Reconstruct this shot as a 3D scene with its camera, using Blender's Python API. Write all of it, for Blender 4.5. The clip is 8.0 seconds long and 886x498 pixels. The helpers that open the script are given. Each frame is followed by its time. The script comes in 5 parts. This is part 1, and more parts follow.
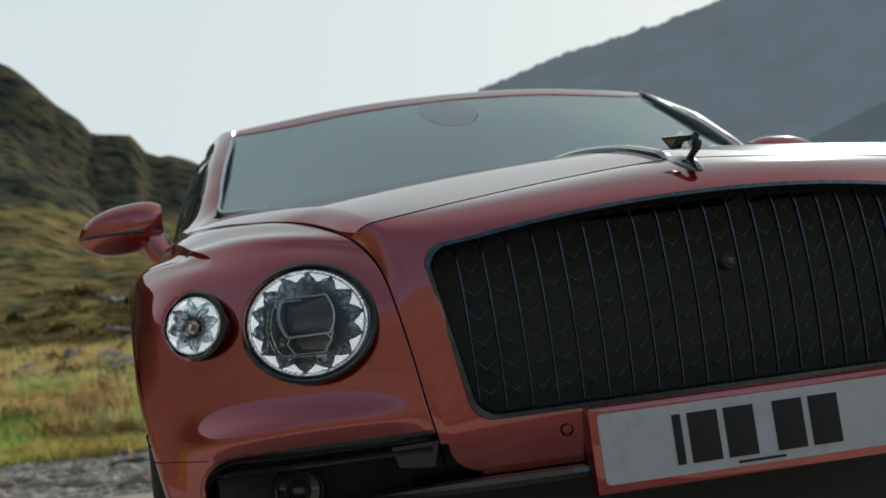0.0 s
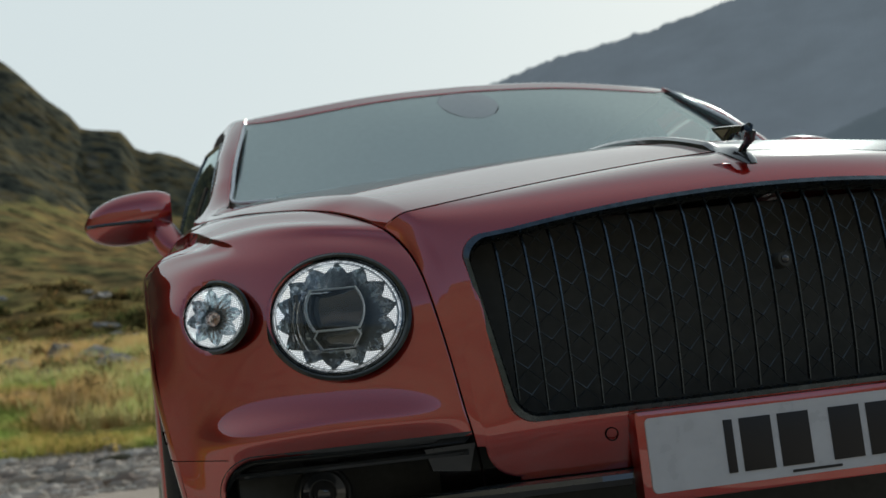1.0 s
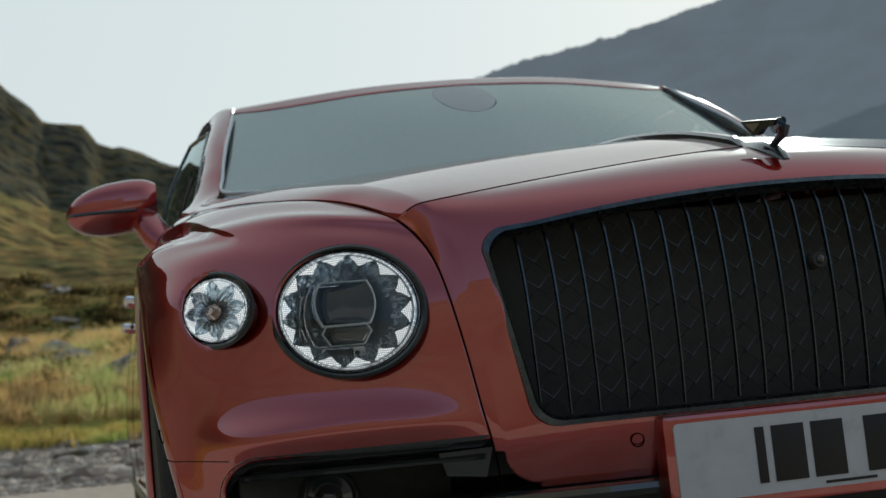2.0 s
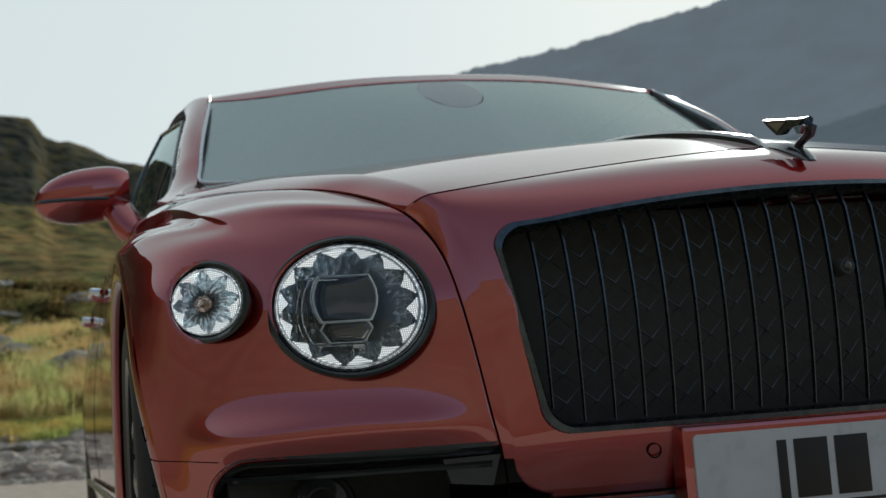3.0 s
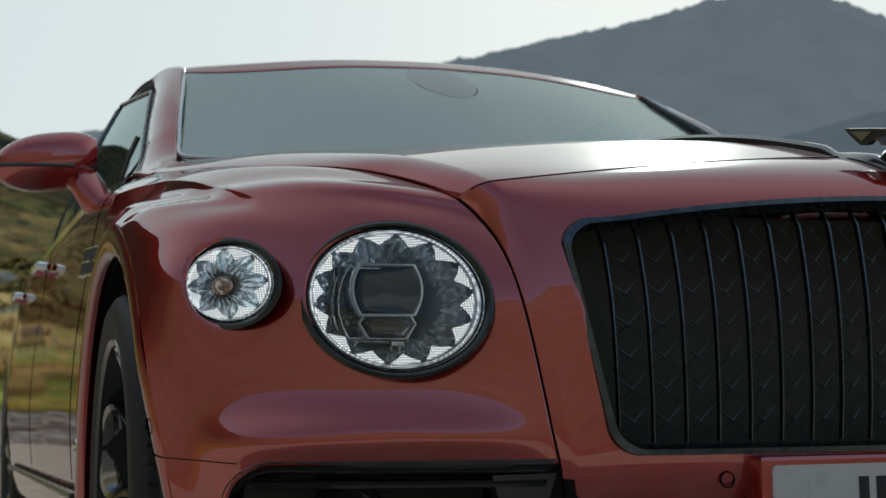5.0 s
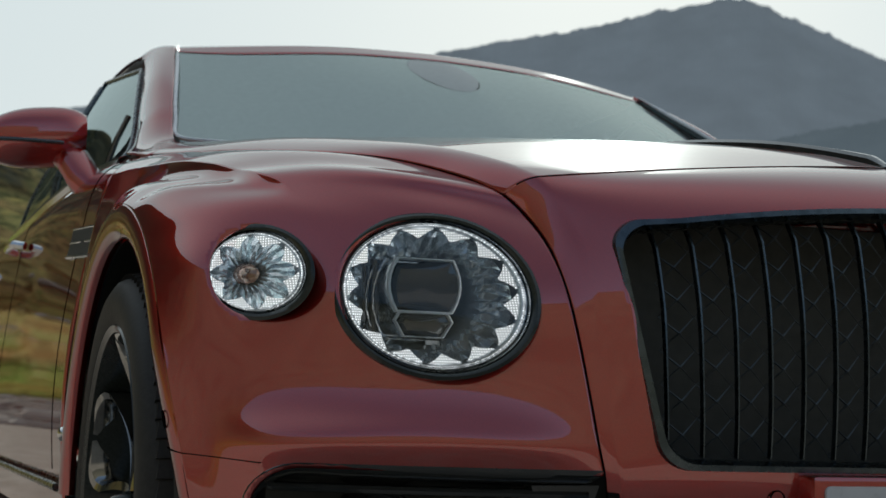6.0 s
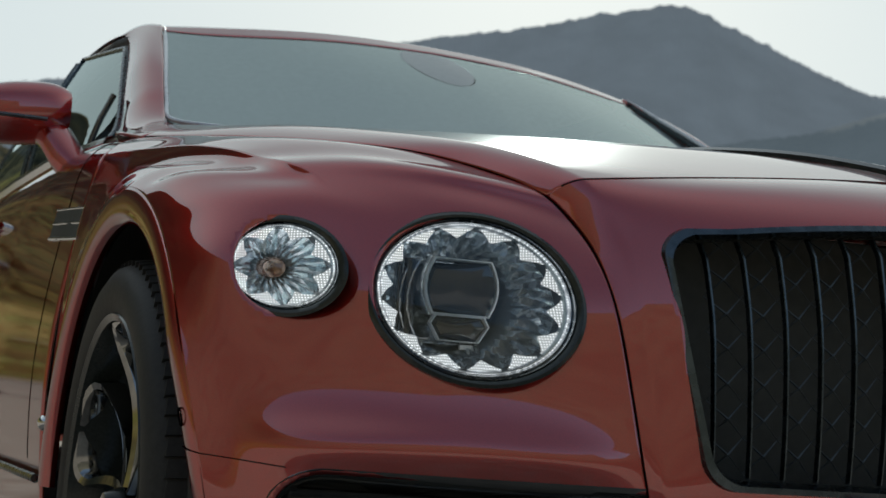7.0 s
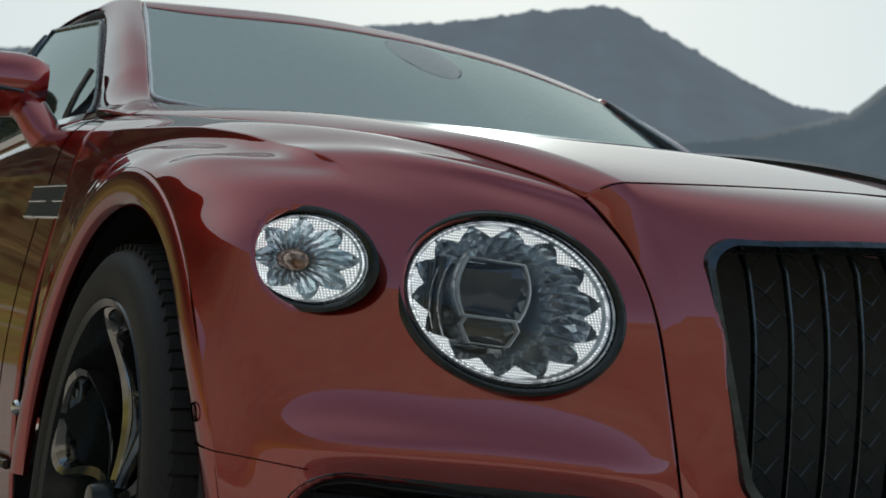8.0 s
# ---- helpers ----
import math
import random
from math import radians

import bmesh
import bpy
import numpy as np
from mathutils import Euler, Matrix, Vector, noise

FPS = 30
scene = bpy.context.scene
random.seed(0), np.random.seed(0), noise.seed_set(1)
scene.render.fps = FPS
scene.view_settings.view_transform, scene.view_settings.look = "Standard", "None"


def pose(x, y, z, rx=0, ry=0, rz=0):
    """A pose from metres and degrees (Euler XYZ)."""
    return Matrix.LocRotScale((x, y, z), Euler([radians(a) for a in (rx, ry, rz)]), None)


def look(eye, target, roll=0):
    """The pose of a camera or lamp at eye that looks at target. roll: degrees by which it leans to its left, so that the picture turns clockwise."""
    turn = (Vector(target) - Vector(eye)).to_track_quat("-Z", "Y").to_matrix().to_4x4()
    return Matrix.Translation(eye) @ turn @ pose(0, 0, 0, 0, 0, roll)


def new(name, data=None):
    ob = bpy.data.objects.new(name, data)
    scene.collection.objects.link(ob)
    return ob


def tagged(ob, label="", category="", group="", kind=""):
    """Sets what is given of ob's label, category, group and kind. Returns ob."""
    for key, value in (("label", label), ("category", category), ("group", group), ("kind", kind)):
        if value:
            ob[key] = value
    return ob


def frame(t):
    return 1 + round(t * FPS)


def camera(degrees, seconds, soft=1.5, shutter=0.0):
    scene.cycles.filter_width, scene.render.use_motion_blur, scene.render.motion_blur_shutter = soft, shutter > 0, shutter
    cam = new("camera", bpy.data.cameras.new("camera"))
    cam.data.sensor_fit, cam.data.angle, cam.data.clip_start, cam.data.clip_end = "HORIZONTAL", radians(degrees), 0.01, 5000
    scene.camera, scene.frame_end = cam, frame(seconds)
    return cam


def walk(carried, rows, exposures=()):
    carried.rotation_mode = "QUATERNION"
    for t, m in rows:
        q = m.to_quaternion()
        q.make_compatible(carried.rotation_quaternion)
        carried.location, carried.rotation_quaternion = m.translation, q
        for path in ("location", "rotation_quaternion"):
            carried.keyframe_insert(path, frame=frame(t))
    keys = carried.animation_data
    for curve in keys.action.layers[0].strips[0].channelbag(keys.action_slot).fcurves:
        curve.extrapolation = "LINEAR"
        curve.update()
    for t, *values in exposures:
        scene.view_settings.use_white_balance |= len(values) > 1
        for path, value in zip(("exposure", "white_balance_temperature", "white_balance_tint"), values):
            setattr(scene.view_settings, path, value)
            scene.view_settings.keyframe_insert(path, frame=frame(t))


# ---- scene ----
cam = camera(32.5, 8.0)
PATH = [
    (0, (-0.914, -2.326, 0.496), (-0.536, -0.375, 0.717), -7.8),
    (0.5, (-0.939, -2.255, 0.498), (-0.559, -0.304, 0.72), -7.3),
    (1, (-0.968, -2.179, 0.504), (-0.574, -0.23, 0.726), -6.8),
    (1.5, (-0.998, -2.113, 0.51), (-0.583, -0.169, 0.729), -6.4),
    (3, (-1.087, -1.906, 0.52), (-0.575, 0.015, 0.739), -4.4),
    (3.5, (-1.12, -1.845, 0.522), (-0.572, 0.066, 0.741), -3.6),
    (4, (-1.154, -1.778, 0.528), (-0.573, 0.123, 0.746), -2.8),
    (5.5, (-1.278, -1.576, 0.54), (-0.598, 0.292, 0.757), 0.2),
    (6, (-1.321, -1.511, 0.543), (-0.604, 0.344, 0.759), 1.4),
    (6.5, (-1.37, -1.451, 0.547), (-0.609, 0.386, 0.762), 2.5),
    (7, (-1.408, -1.387, 0.554), (-0.609, 0.435, 0.766), 3.6),
    (7.5, (-1.453, -1.329, 0.554), (-0.608, 0.471, 0.766), 4.8),
    (8, (-1.496, -1.272, 0.56), (-0.604, 0.506, 0.768), 5.8),
]
walk(cam, [(t, look(eye, target, roll)) for t, eye, target, roll in PATH], ((0.0, 0.0, 6050, 7.0), (8.0, 0.0, 6050, 7.0)))
cam.data.dof.use_dof, cam.data.dof.focus_distance, cam.data.dof.aperture_fstop = True, 2.15, 10.0

# ---- light ----
SUN_AZ, SUN_EL = 27.8, 20.0
SUN_DIR = Vector((math.sin(radians(SUN_AZ)) * math.cos(radians(SUN_EL)), math.cos(radians(SUN_AZ)) * math.cos(radians(SUN_EL)), math.sin(radians(SUN_EL))))
world = bpy.data.worlds.new("world")
scene.world = world
world.use_nodes = True
wn, wl = world.node_tree.nodes, world.node_tree.links
sky = wn.new("ShaderNodeTexSky")
sky.sky_type, sky.sun_disc = "NISHITA", False
sky.sun_elevation, sky.sun_rotation = radians(SUN_EL), radians(SUN_AZ)
sky.air_density, sky.dust_density, sky.ozone_density = 1.0, 2.5, 1.0
wn["Background"].inputs["Strength"].default_value = 0.115
# haze that whitens the sky, thickest towards the sun
haze = wn.new("ShaderNodeMix")
haze.data_type = "RGBA"
way, near_sun, fade = wn.new("ShaderNodeTexCoord"), wn.new("ShaderNodeVectorMath"), wn.new("ShaderNodeMapRange")
near_sun.operation = "DOT_PRODUCT"
near_sun.inputs[1].default_value = SUN_DIR
fade.interpolation_type = "SMOOTHSTEP"
fade.inputs["From Min"].default_value, fade.inputs["From Max"].default_value = -0.35, 0.75
fade.inputs["To Min"].default_value, fade.inputs["To Max"].default_value = 0.12, 0.965
wl.new(way.outputs["Generated"], near_sun.inputs[0])
wl.new(near_sun.outputs["Value"], fade.inputs["Value"])
wl.new(fade.outputs["Result"], haze.inputs["Factor"])
wl.new(sky.outputs["Color"], haze.inputs["A"])
# the haze thins with height
height, rise, tone = wn.new("ShaderNodeSeparateXYZ"), wn.new("ShaderNodeMapRange"), wn.new("ShaderNodeMix")
tone.data_type = "RGBA"
tone.inputs["A"].default_value, tone.inputs["B"].default_value = (6.05, 6.42, 6.22, 1), (3.55, 3.95, 4.20, 1)
rise.interpolation_type = "SMOOTHSTEP"
rise.inputs["From Min"].default_value, rise.inputs["From Max"].default_value = 0.46, 0.90
wl.new(way.outputs["Generated"], height.inputs["Vector"])
wl.new(height.outputs["Z"], rise.inputs["Value"])
wl.new(rise.outputs["Result"], tone.inputs["Factor"])
wl.new(tone.outputs["Result"], haze.inputs["B"])
wl.new(haze.outputs["Result"], wn["Background"].inputs["Color"])
sun_data = bpy.data.lights.new("sun", "SUN")
sun_data.energy, sun_data.angle, sun_data.color = 4.8, radians(0.53), (1.0, 0.93, 0.82)
sun = new("sun", sun_data)
sun.matrix_world = look(SUN_DIR * 50, (0, 0, 0))
scene.view_settings.exposure = 0.0


# ---- materials ----
def material(name, color=(0.5, 0.5, 0.5), rough=0.5, metal=0.0, coat=0.0, emit=None, strength=0.0):
    m = bpy.data.materials.new(name)
    m.use_nodes = True
    b = m.node_tree.nodes["Principled BSDF"]
    b.inputs["Base Color"].default_value = (*color, 1)
    b.inputs["Roughness"].default_value = rough
    b.inputs["Metallic"].default_value = metal
    b.inputs["Coat Weight"].default_value = coat
    b.inputs["Coat Roughness"].default_value = 0.02
    b.inputs["Coat IOR"].default_value = 2.0
    b.inputs["Specular IOR Level"].default_value = 0.5 if rough < 0.78 else 0.0
    if emit:
        b.inputs["Emission Color"].default_value = (*emit, 1)
        b.inputs["Emission Strength"].default_value = strength
    return m


def grain(m, scale, low, high, detail=6.0, rough=None, bump=0.0, big=0.0, dist=0.01, second=None):
    """Noise between two colours, with optional larger blotches, roughness range and relief."""
    t = m.node_tree
    b = t.nodes["Principled BSDF"]
    co = t.nodes.new("ShaderNodeTexCoord")
    n = t.nodes.new("ShaderNodeTexNoise")
    n.inputs["Scale"].default_value, n.inputs["Detail"].default_value = scale, detail
    t.links.new(co.outputs["Object"], n.inputs["Vector"])
    r = t.nodes.new("ShaderNodeValToRGB")
    r.color_ramp.elements[0].position, r.color_ramp.elements[1].position = 0.32, 0.68
    r.color_ramp.elements[0].color, r.color_ramp.elements[1].color = (*low, 1), (*high, 1)
    t.links.new(n.outputs["Fac"], r.inputs["Fac"])
    out = r.outputs["Color"]
    if big:
        n2 = t.nodes.new("ShaderNodeTexNoise")
        n2.inputs["Scale"].default_value, n2.inputs["Detail"].default_value = big, 4
        t.links.new(co.outputs["Object"], n2.inputs["Vector"])
        r2 = t.nodes.new("ShaderNodeValToRGB")
        r2.color_ramp.elements[0].position, r2.color_ramp.elements[1].position = 0.42, 0.60
        mix = t.nodes.new("ShaderNodeMix")
        mix.data_type = "RGBA"
        t.links.new(n2.outputs["Fac"], r2.inputs["Fac"])
        t.links.new(r2.outputs["Color"], mix.inputs["Factor"])
        t.links.new(out, mix.inputs["A"])
        mix.inputs["B"].default_value = (*(second or high), 1)
        out = mix.outputs["Result"]
    t.links.new(out, b.inputs["Base Color"])
    if rough:
        mr = t.nodes.new("ShaderNodeMapRange")
        mr.inputs["To Min"].default_value, mr.inputs["To Max"].default_value = rough
        t.links.new(n.outputs["Fac"], mr.inputs["Value"])
        t.links.new(mr.outputs["Result"], b.inputs["Roughness"])
    if bump:
        bp = t.nodes.new("ShaderNodeBump")
        bp.inputs["Strength"].default_value, bp.inputs["Distance"].default_value = bump, dist
        t.links.new(n.outputs["Fac"], bp.inputs["Height"])
        t.links.new(bp.outputs["Normal"], b.inputs["Normal"])
    return m


def glass_sheet(name, tint, sheen=(0.86, 0.99, 0.98), ior=1.52):
    """A pane: tinted and see-through, with gloss by the angle."""
    m = bpy.data.materials.new(name)
    m.use_nodes = True
    t = m.node_tree
    t.nodes.remove(t.nodes["Principled BSDF"])
    clear, shine, mix, fr = (t.nodes.new(k) for k in ("ShaderNodeBsdfTransparent", "ShaderNodeBsdfGlossy", "ShaderNodeMixShader", "ShaderNodeFresnel"))
    clear.inputs["Color"].default_value = (*tint, 1)
    shine.inputs["Roughness"].default_value = 0.01
    shine.inputs["Color"].default_value = (*sheen, 1)
    fr.inputs["IOR"].default_value = ior
    t.links.new(fr.outputs["Fac"], mix.inputs["Fac"])
    t.links.new(clear.outputs["BSDF"], mix.inputs[1])
    t.links.new(shine.outputs["BSDF"], mix.inputs[2])
    t.links.new(mix.outputs["Shader"], t.nodes["Material Output"].inputs["Surface"])
    return m


PAINT = material("red_car_paint", (0.42, 0.022, 0.013), 0.36, 0.94, 1.0)
grain(PAINT, 900.0, (0.42, 0.018, 0.010), (0.53, 0.024, 0.014), 2.0)
PAINT.node_tree.nodes["Principled BSDF"].inputs["Coat IOR"].default_value = 2.3
PAINT.node_tree.nodes["Principled BSDF"].inputs["Specular IOR Level"].default_value = 0.0
PAINT.node_tree.nodes["Principled BSDF"].inputs["Specular Tint"].default_value = (0.06, 0.05, 0.05, 1)
PAINT.node_tree.nodes["Principled BSDF"].inputs["Coat Roughness"].default_value = 0.03
BLACK_GLOSS = material("gloss_black", (0.008, 0.009, 0.010), 0.12, 0.0, 0.6)
grain(BLACK_GLOSS, 40.0, (0.026, 0.029, 0.030), (0.038, 0.041, 0.042), 4.0, (0.08, 0.2))
DARK_CHROME = material("dark_chrome", (0.10, 0.12, 0.14), 0.22, 1.0)
grain(DARK_CHROME, 60.0, (0.085, 0.105, 0.115), (0.13, 0.155, 0.17), 3.0, (0.2, 0.35))
CHROME = material("chrome", (0.75, 0.76, 0.77), 0.08, 1.0)
grain(CHROME, 80.0, (0.70, 0.71, 0.72), (0.78, 0.79, 0.80), 3.0, (0.04, 0.14))
RUBBER = material("tyre_rubber", (0.022, 0.022, 0.023), 0.75)
grain(RUBBER, 120.0, (0.024, 0.025, 0.025), (0.042, 0.042, 0.041), 6.0, (0.5, 0.75), 0.25, 3.0, 0.002, (0.018, 0.018, 0.018))
SEAL = material("black_rubber_seal", (0.012, 0.014, 0.014), 0.45)
grain(SEAL, 200.0, (0.02, 0.026, 0.024), (0.032, 0.04, 0.037), 3.0, (0.14, 0.24))
GAP = material("shut_line_shadow_gap", (0.006, 0.004, 0.004), 0.9)
MESHMAT = material("black_mesh_metal", (0.05, 0.055, 0.06), 0.35, 0.8)
grain(MESHMAT, 90.0, (0.075, 0.085, 0.085), (0.12, 0.135, 0.135), 3.0, (0.3, 0.5))
VOID = material("black_plastic", (0.006, 0.006, 0.007), 0.7)
grain(VOID, 60.0, (0.040, 0.043, 0.038), (0.060, 0.063, 0.056), 4.0, (0.6, 0.85))
WHITE_PLATE = material("white_plate_plastic", (0.62, 0.64, 0.66), 0.28)
grain(WHITE_PLATE, 30.0, (0.58, 0.60, 0.62), (0.66, 0.68, 0.70), 5.0, (0.22, 0.36))
BLACK_PRINT = material("black_print", (0.012, 0.012, 0.013), 0.4)
CRYSTAL = material("cut_crystal_dark", (0.50, 0.55, 0.60), 0.12, 0.8, 0.5)
grain(CRYSTAL, 160.0, (0.66, 0.75, 0.81), (0.90, 0.94, 0.98), 4.0, (0.02, 0.10), 0.12, 0.0, 0.002)
LAMP_ON = material("lit_daytime_lamp", (0.85, 0.85, 0.83), 0.2, 0.7, 0.0, (1.0, 0.98, 0.95), 0.8)


def ribbed_glow(m, low, high):
    """Fine ribs in a lit lamp."""
    t = m.node_tree
    co, mr, both = (t.nodes.new(k) for k in ("ShaderNodeTexCoord", "ShaderNodeMapRange", "ShaderNodeMath"))
    both.operation = "MULTIPLY"
    for n_, (axis, size) in enumerate((("X", 260.0), ("Z", 200.0))):
        w = t.nodes.new("ShaderNodeTexWave")
        w.inputs["Scale"].default_value, w.inputs["Distortion"].default_value, w.inputs["Detail"].default_value = size / 2, 1.2, 1.0
        w.bands_direction = axis
        t.links.new(co.outputs["Object"], w.inputs["Vector"])
        t.links.new(w.outputs["Fac"], both.inputs[n_])
    t.links.new(both.outputs["Value"], mr.inputs["Value"])
    mr.inputs["To Min"].default_value, mr.inputs["To Max"].default_value = low, high
    t.links.new(mr.outputs["Result"], t.nodes["Principled BSDF"].inputs["Emission Strength"])


ribbed_glow(LAMP_ON, 0.24, 1.45)
SATIN = material("satin_bright_trim", (0.42, 0.44, 0.46), 0.28, 1.0)
grain(SATIN, 30.0, (0.38, 0.40, 0.42), (0.46, 0.48, 0.50), 3.0, (0.22, 0.34))
SILVER = material("silver_reflector", (0.62, 0.64, 0.66), 0.18, 1.0)
grain(SILVER, 220.0, (0.40, 0.42, 0.45), (0.80, 0.81, 0.82), 4.0, (0.08, 0.3), 0.4, 0.0, 0.002)
LENS = material("projector_lens", (0.03, 0.032, 0.035), 0.03, 0.0, 1.0)
LENS.node_tree.nodes["Principled BSDF"].inputs["IOR"].default_value = 1.6
LENS.node_tree.nodes["Principled BSDF"].inputs["Coat IOR"].default_value = 1.5
FRAME = material("white_satin_frame", (0.75, 0.77, 0.78), 0.3, 0.35)
grain(FRAME, 90.0, (0.68, 0.70, 0.72), (0.82, 0.83, 0.84), 3.0, (0.22, 0.4))
AMBER = material("amber_bulb", (0.32, 0.16, 0.10), 0.10, 0.5, 1.0)
CLEAR = glass_sheet("clear_lamp_cover", (0.96, 0.97, 0.97))
SCREEN = glass_sheet("windscreen_glass", (0.90, 0.94, 0.95), ior=4.9)
BARE = glass_sheet("uncoated_windscreen_glass", (0.90, 0.92, 0.94), (0.82, 0.87, 0.90), 4.7)
SIDE_GLASS = glass_sheet("side_window_glass", (0.25, 0.28, 0.28), ior=2.7)
TRIM = material("dark_cabin_trim", (0.02, 0.02, 0.021), 0.7)
grain(TRIM, 50.0, (0.03, 0.03, 0.03), (0.05, 0.049, 0.047), 5.0, (0.6, 0.85), 0.2)
LEATHER = material("dark_leather", (0.05, 0.035, 0.03), 0.5)
grain(LEATHER, 70.0, (0.035, 0.026, 0.022), (0.065, 0.045, 0.038), 5.0, (0.4, 0.6), 0.3, 0, 0.002)
ALLOY = material("polished_alloy", (0.55, 0.54, 0.52), 0.10, 1.0)
grain(ALLOY, 40.0, (0.30, 0.30, 0.29), (0.40, 0.40, 0.385), 3.0, (0.04, 0.12))
CALIPER = material("red_brake_caliper", (0.45, 0.02, 0.015), 0.35, 0.0, 0.4)


# ---- building helpers ----
def curve_eval(points, n):
    """n points along a smooth interpolating cubic through the points, by chord length."""
    p = np.array(points, float)
    d = np.r_[0, np.cumsum(np.linalg.norm(np.diff(p, axis=0), axis=1) ** 0.5 + 1e-6)]
    return spline_at(d, p, np.linspace(0, d[-1], n))


def spline_at(t, p, s):
    """Natural cubic spline through p at knots t, at the parameters s."""
    m = len(t)
    h = np.diff(t)
    a = np.zeros((m, m))
    r = np.zeros((m, p.shape[1]))
    a[0, 0] = a[-1, -1] = 1
    for i in range(1, m - 1):
        a[i, i - 1], a[i, i], a[i, i + 1] = h[i - 1], 2 * (h[i - 1] + h[i]), h[i]
        r[i] = 3 * ((p[i + 1] - p[i]) / h[i] - (p[i] - p[i - 1]) / h[i - 1])
    c = np.linalg.solve(a, r)
    i = np.clip(np.searchsorted(t, s, "right") - 1, 0, m - 2)
    b = (p[1:] - p[:-1]) / h[:, None] - h[:, None] * (2 * c[:-1] + c[1:]) / 3
    dd = (c[1:] - c[:-1]) / (3 * h[:, None])
    u = (s - t[i])[:, None]
    return p[i] + u * (b[i] + u * (c[i] + u * dd[i]))


def loft(ribs, along, across):
    """A grid of points, [along, across], through ribs that each hold the same number of control points."""
    rows = np.array([curve_eval(r, across) for r in ribs])
    mid = rows[:, across // 2]
    t = np.r_[0, np.cumsum(np.linalg.norm(np.diff(mid, axis=0), axis=1) + 1e-6)]
    s = np.linspace(0, t[-1], along)
    return np.stack([spline_at(t, rows[:, k], s) for k in range(across)], axis=1)


def grid_mesh(name, grid, material_, parent=None, flip=False, holes=(), thick=0.0, label="", closed=False):
    """A mesh from a grid of points. holes: functions of an array of points giving signed distance (negative inside); the edge is drawn onto the line."""
    a, b, _ = grid.shape
    pts = grid.reshape(-1, 3).copy()
    idx = np.arange(a * b).reshape(a, b)
    quads = np.stack([idx[:-1, :-1], idx[1:, :-1], idx[1:, 1:], idx[:-1, 1:]], -1).reshape(-1, 4)
    if closed:
        extra = np.stack([idx[:-1, -1], idx[1:, -1], idx[1:, 0], idx[:-1, 0]], -1)
        quads = np.vstack([quads, extra])
    nrm = grid_normals(grid).reshape(-1, 3) if len(holes) else None
    if len(holes):
        dd = np.zeros((a, b))
        ea, eb = np.linalg.norm(np.diff(grid, axis=0), axis=-1), np.linalg.norm(np.diff(grid, axis=1), axis=-1)
        dd[:-1], dd[1:] = ea, np.maximum(dd[1:], ea)
        ex = np.zeros((a, b))
        ex[:, :-1], ex[:, 1:] = eb, np.maximum(ex[:, 1:], eb)
        cell = np.hypot(dd, ex).reshape(-1)
    for hole in holes:
        f = hole(pts)
        near = (f > -1.05 * cell) & (f < 0.45 * cell)
        q, e = pts[near].copy(), 1e-4
        for turn in range(4):
            f = hole(q)
            g = np.stack([(hole(q + np.array(v) * e) - f) / e for v in ((1, 0, 0), (0, 1, 0), (0, 0, 1))], -1)
            g -= nrm[near] * (g * nrm[near]).sum(-1, keepdims=True)
            step = -f[:, None] * g / (g * g).sum(-1, keepdims=True).clip(0.05)
            q += step * np.minimum(1, 0.02 / (np.linalg.norm(step, axis=-1, keepdims=True) + 1e-9))
        pts[near] = q
        inside = hole(pts) < 3e-4
        gone = inside[quads].all(1)
        quads = quads[~gone]
    if flip:
        quads = quads[:, ::-1]
    me = bpy.data.meshes.new(name)
    me.from_pydata(pts.tolist(), [], quads.tolist())
    bm = bmesh.new()
    bm.from_mesh(me)
    bmesh.ops.delete(bm, geom=[v for v in bm.verts if not v.link_faces], context="VERTS")
    bm.to_mesh(me)
    bm.free()
    me.polygons.foreach_set("use_smooth", [True] * len(me.polygons))
    me.materials.append(material_)
    ob = new(name, me)
    if thick:
        s = ob.modifiers.new("thickness", "SOLIDIFY")
        s.thickness, s.offset = thick, -1
    if parent:
        ob.parent = parent
    if label:
        ob["label"] = label
    return ob


def part(name, bm, material_, parent, label="", smooth=True, bevel=0.0):
    """Links a bmesh as one mesh object under a thing or a part."""
    me = bpy.data.meshes.new(name)
    if bevel:
        bmesh.ops.bevel(bm, geom=[e for e in bm.edges if e.calc_face_angle(0) > 0.5], offset=bevel, segments=2, affect="EDGES", profile=0.6)
    bmesh.ops.recalc_face_normals(bm, faces=bm.faces[:])
    bm.to_mesh(me)
    bm.free()
    if smooth:
        me.polygons.foreach_set("use_smooth", [True] * len(me.polygons))
        me.set_sharp_from_angle(angle=radians(38))
    me.materials.append(material_)
    ob = new(name, me)
    ob.parent = parent
    if label:
        ob["label"] = label
    return ob


def box(bm, lo, hi):
    c = [(a + b) / 2 for a, b in zip(lo, hi)]
    s = [b - a for a, b in zip(lo, hi)]
    bmesh.ops.create_cube(bm, size=1, matrix=Matrix.Translation(c) @ Matrix.Diagonal((*s, 1)))
    return bm


def ring_strip(bm, loops, closed=True, cap=False):
    """Joins loops of points (each the same length) with quads."""
    vs = [[bm.verts.new(p) for p in l] for l in loops]
    n = len(vs[0])
    for l0, l1 in zip(vs[:-1], vs[1:]):
        for k in range(n if closed else n - 1):
            bm.faces.new((l0[k], l0[(k + 1) % n], l1[(k + 1) % n], l1[k]))
    if cap:
        bm.faces.new(vs[0])
        bm.faces.new(vs[-1][::-1])
    return vs


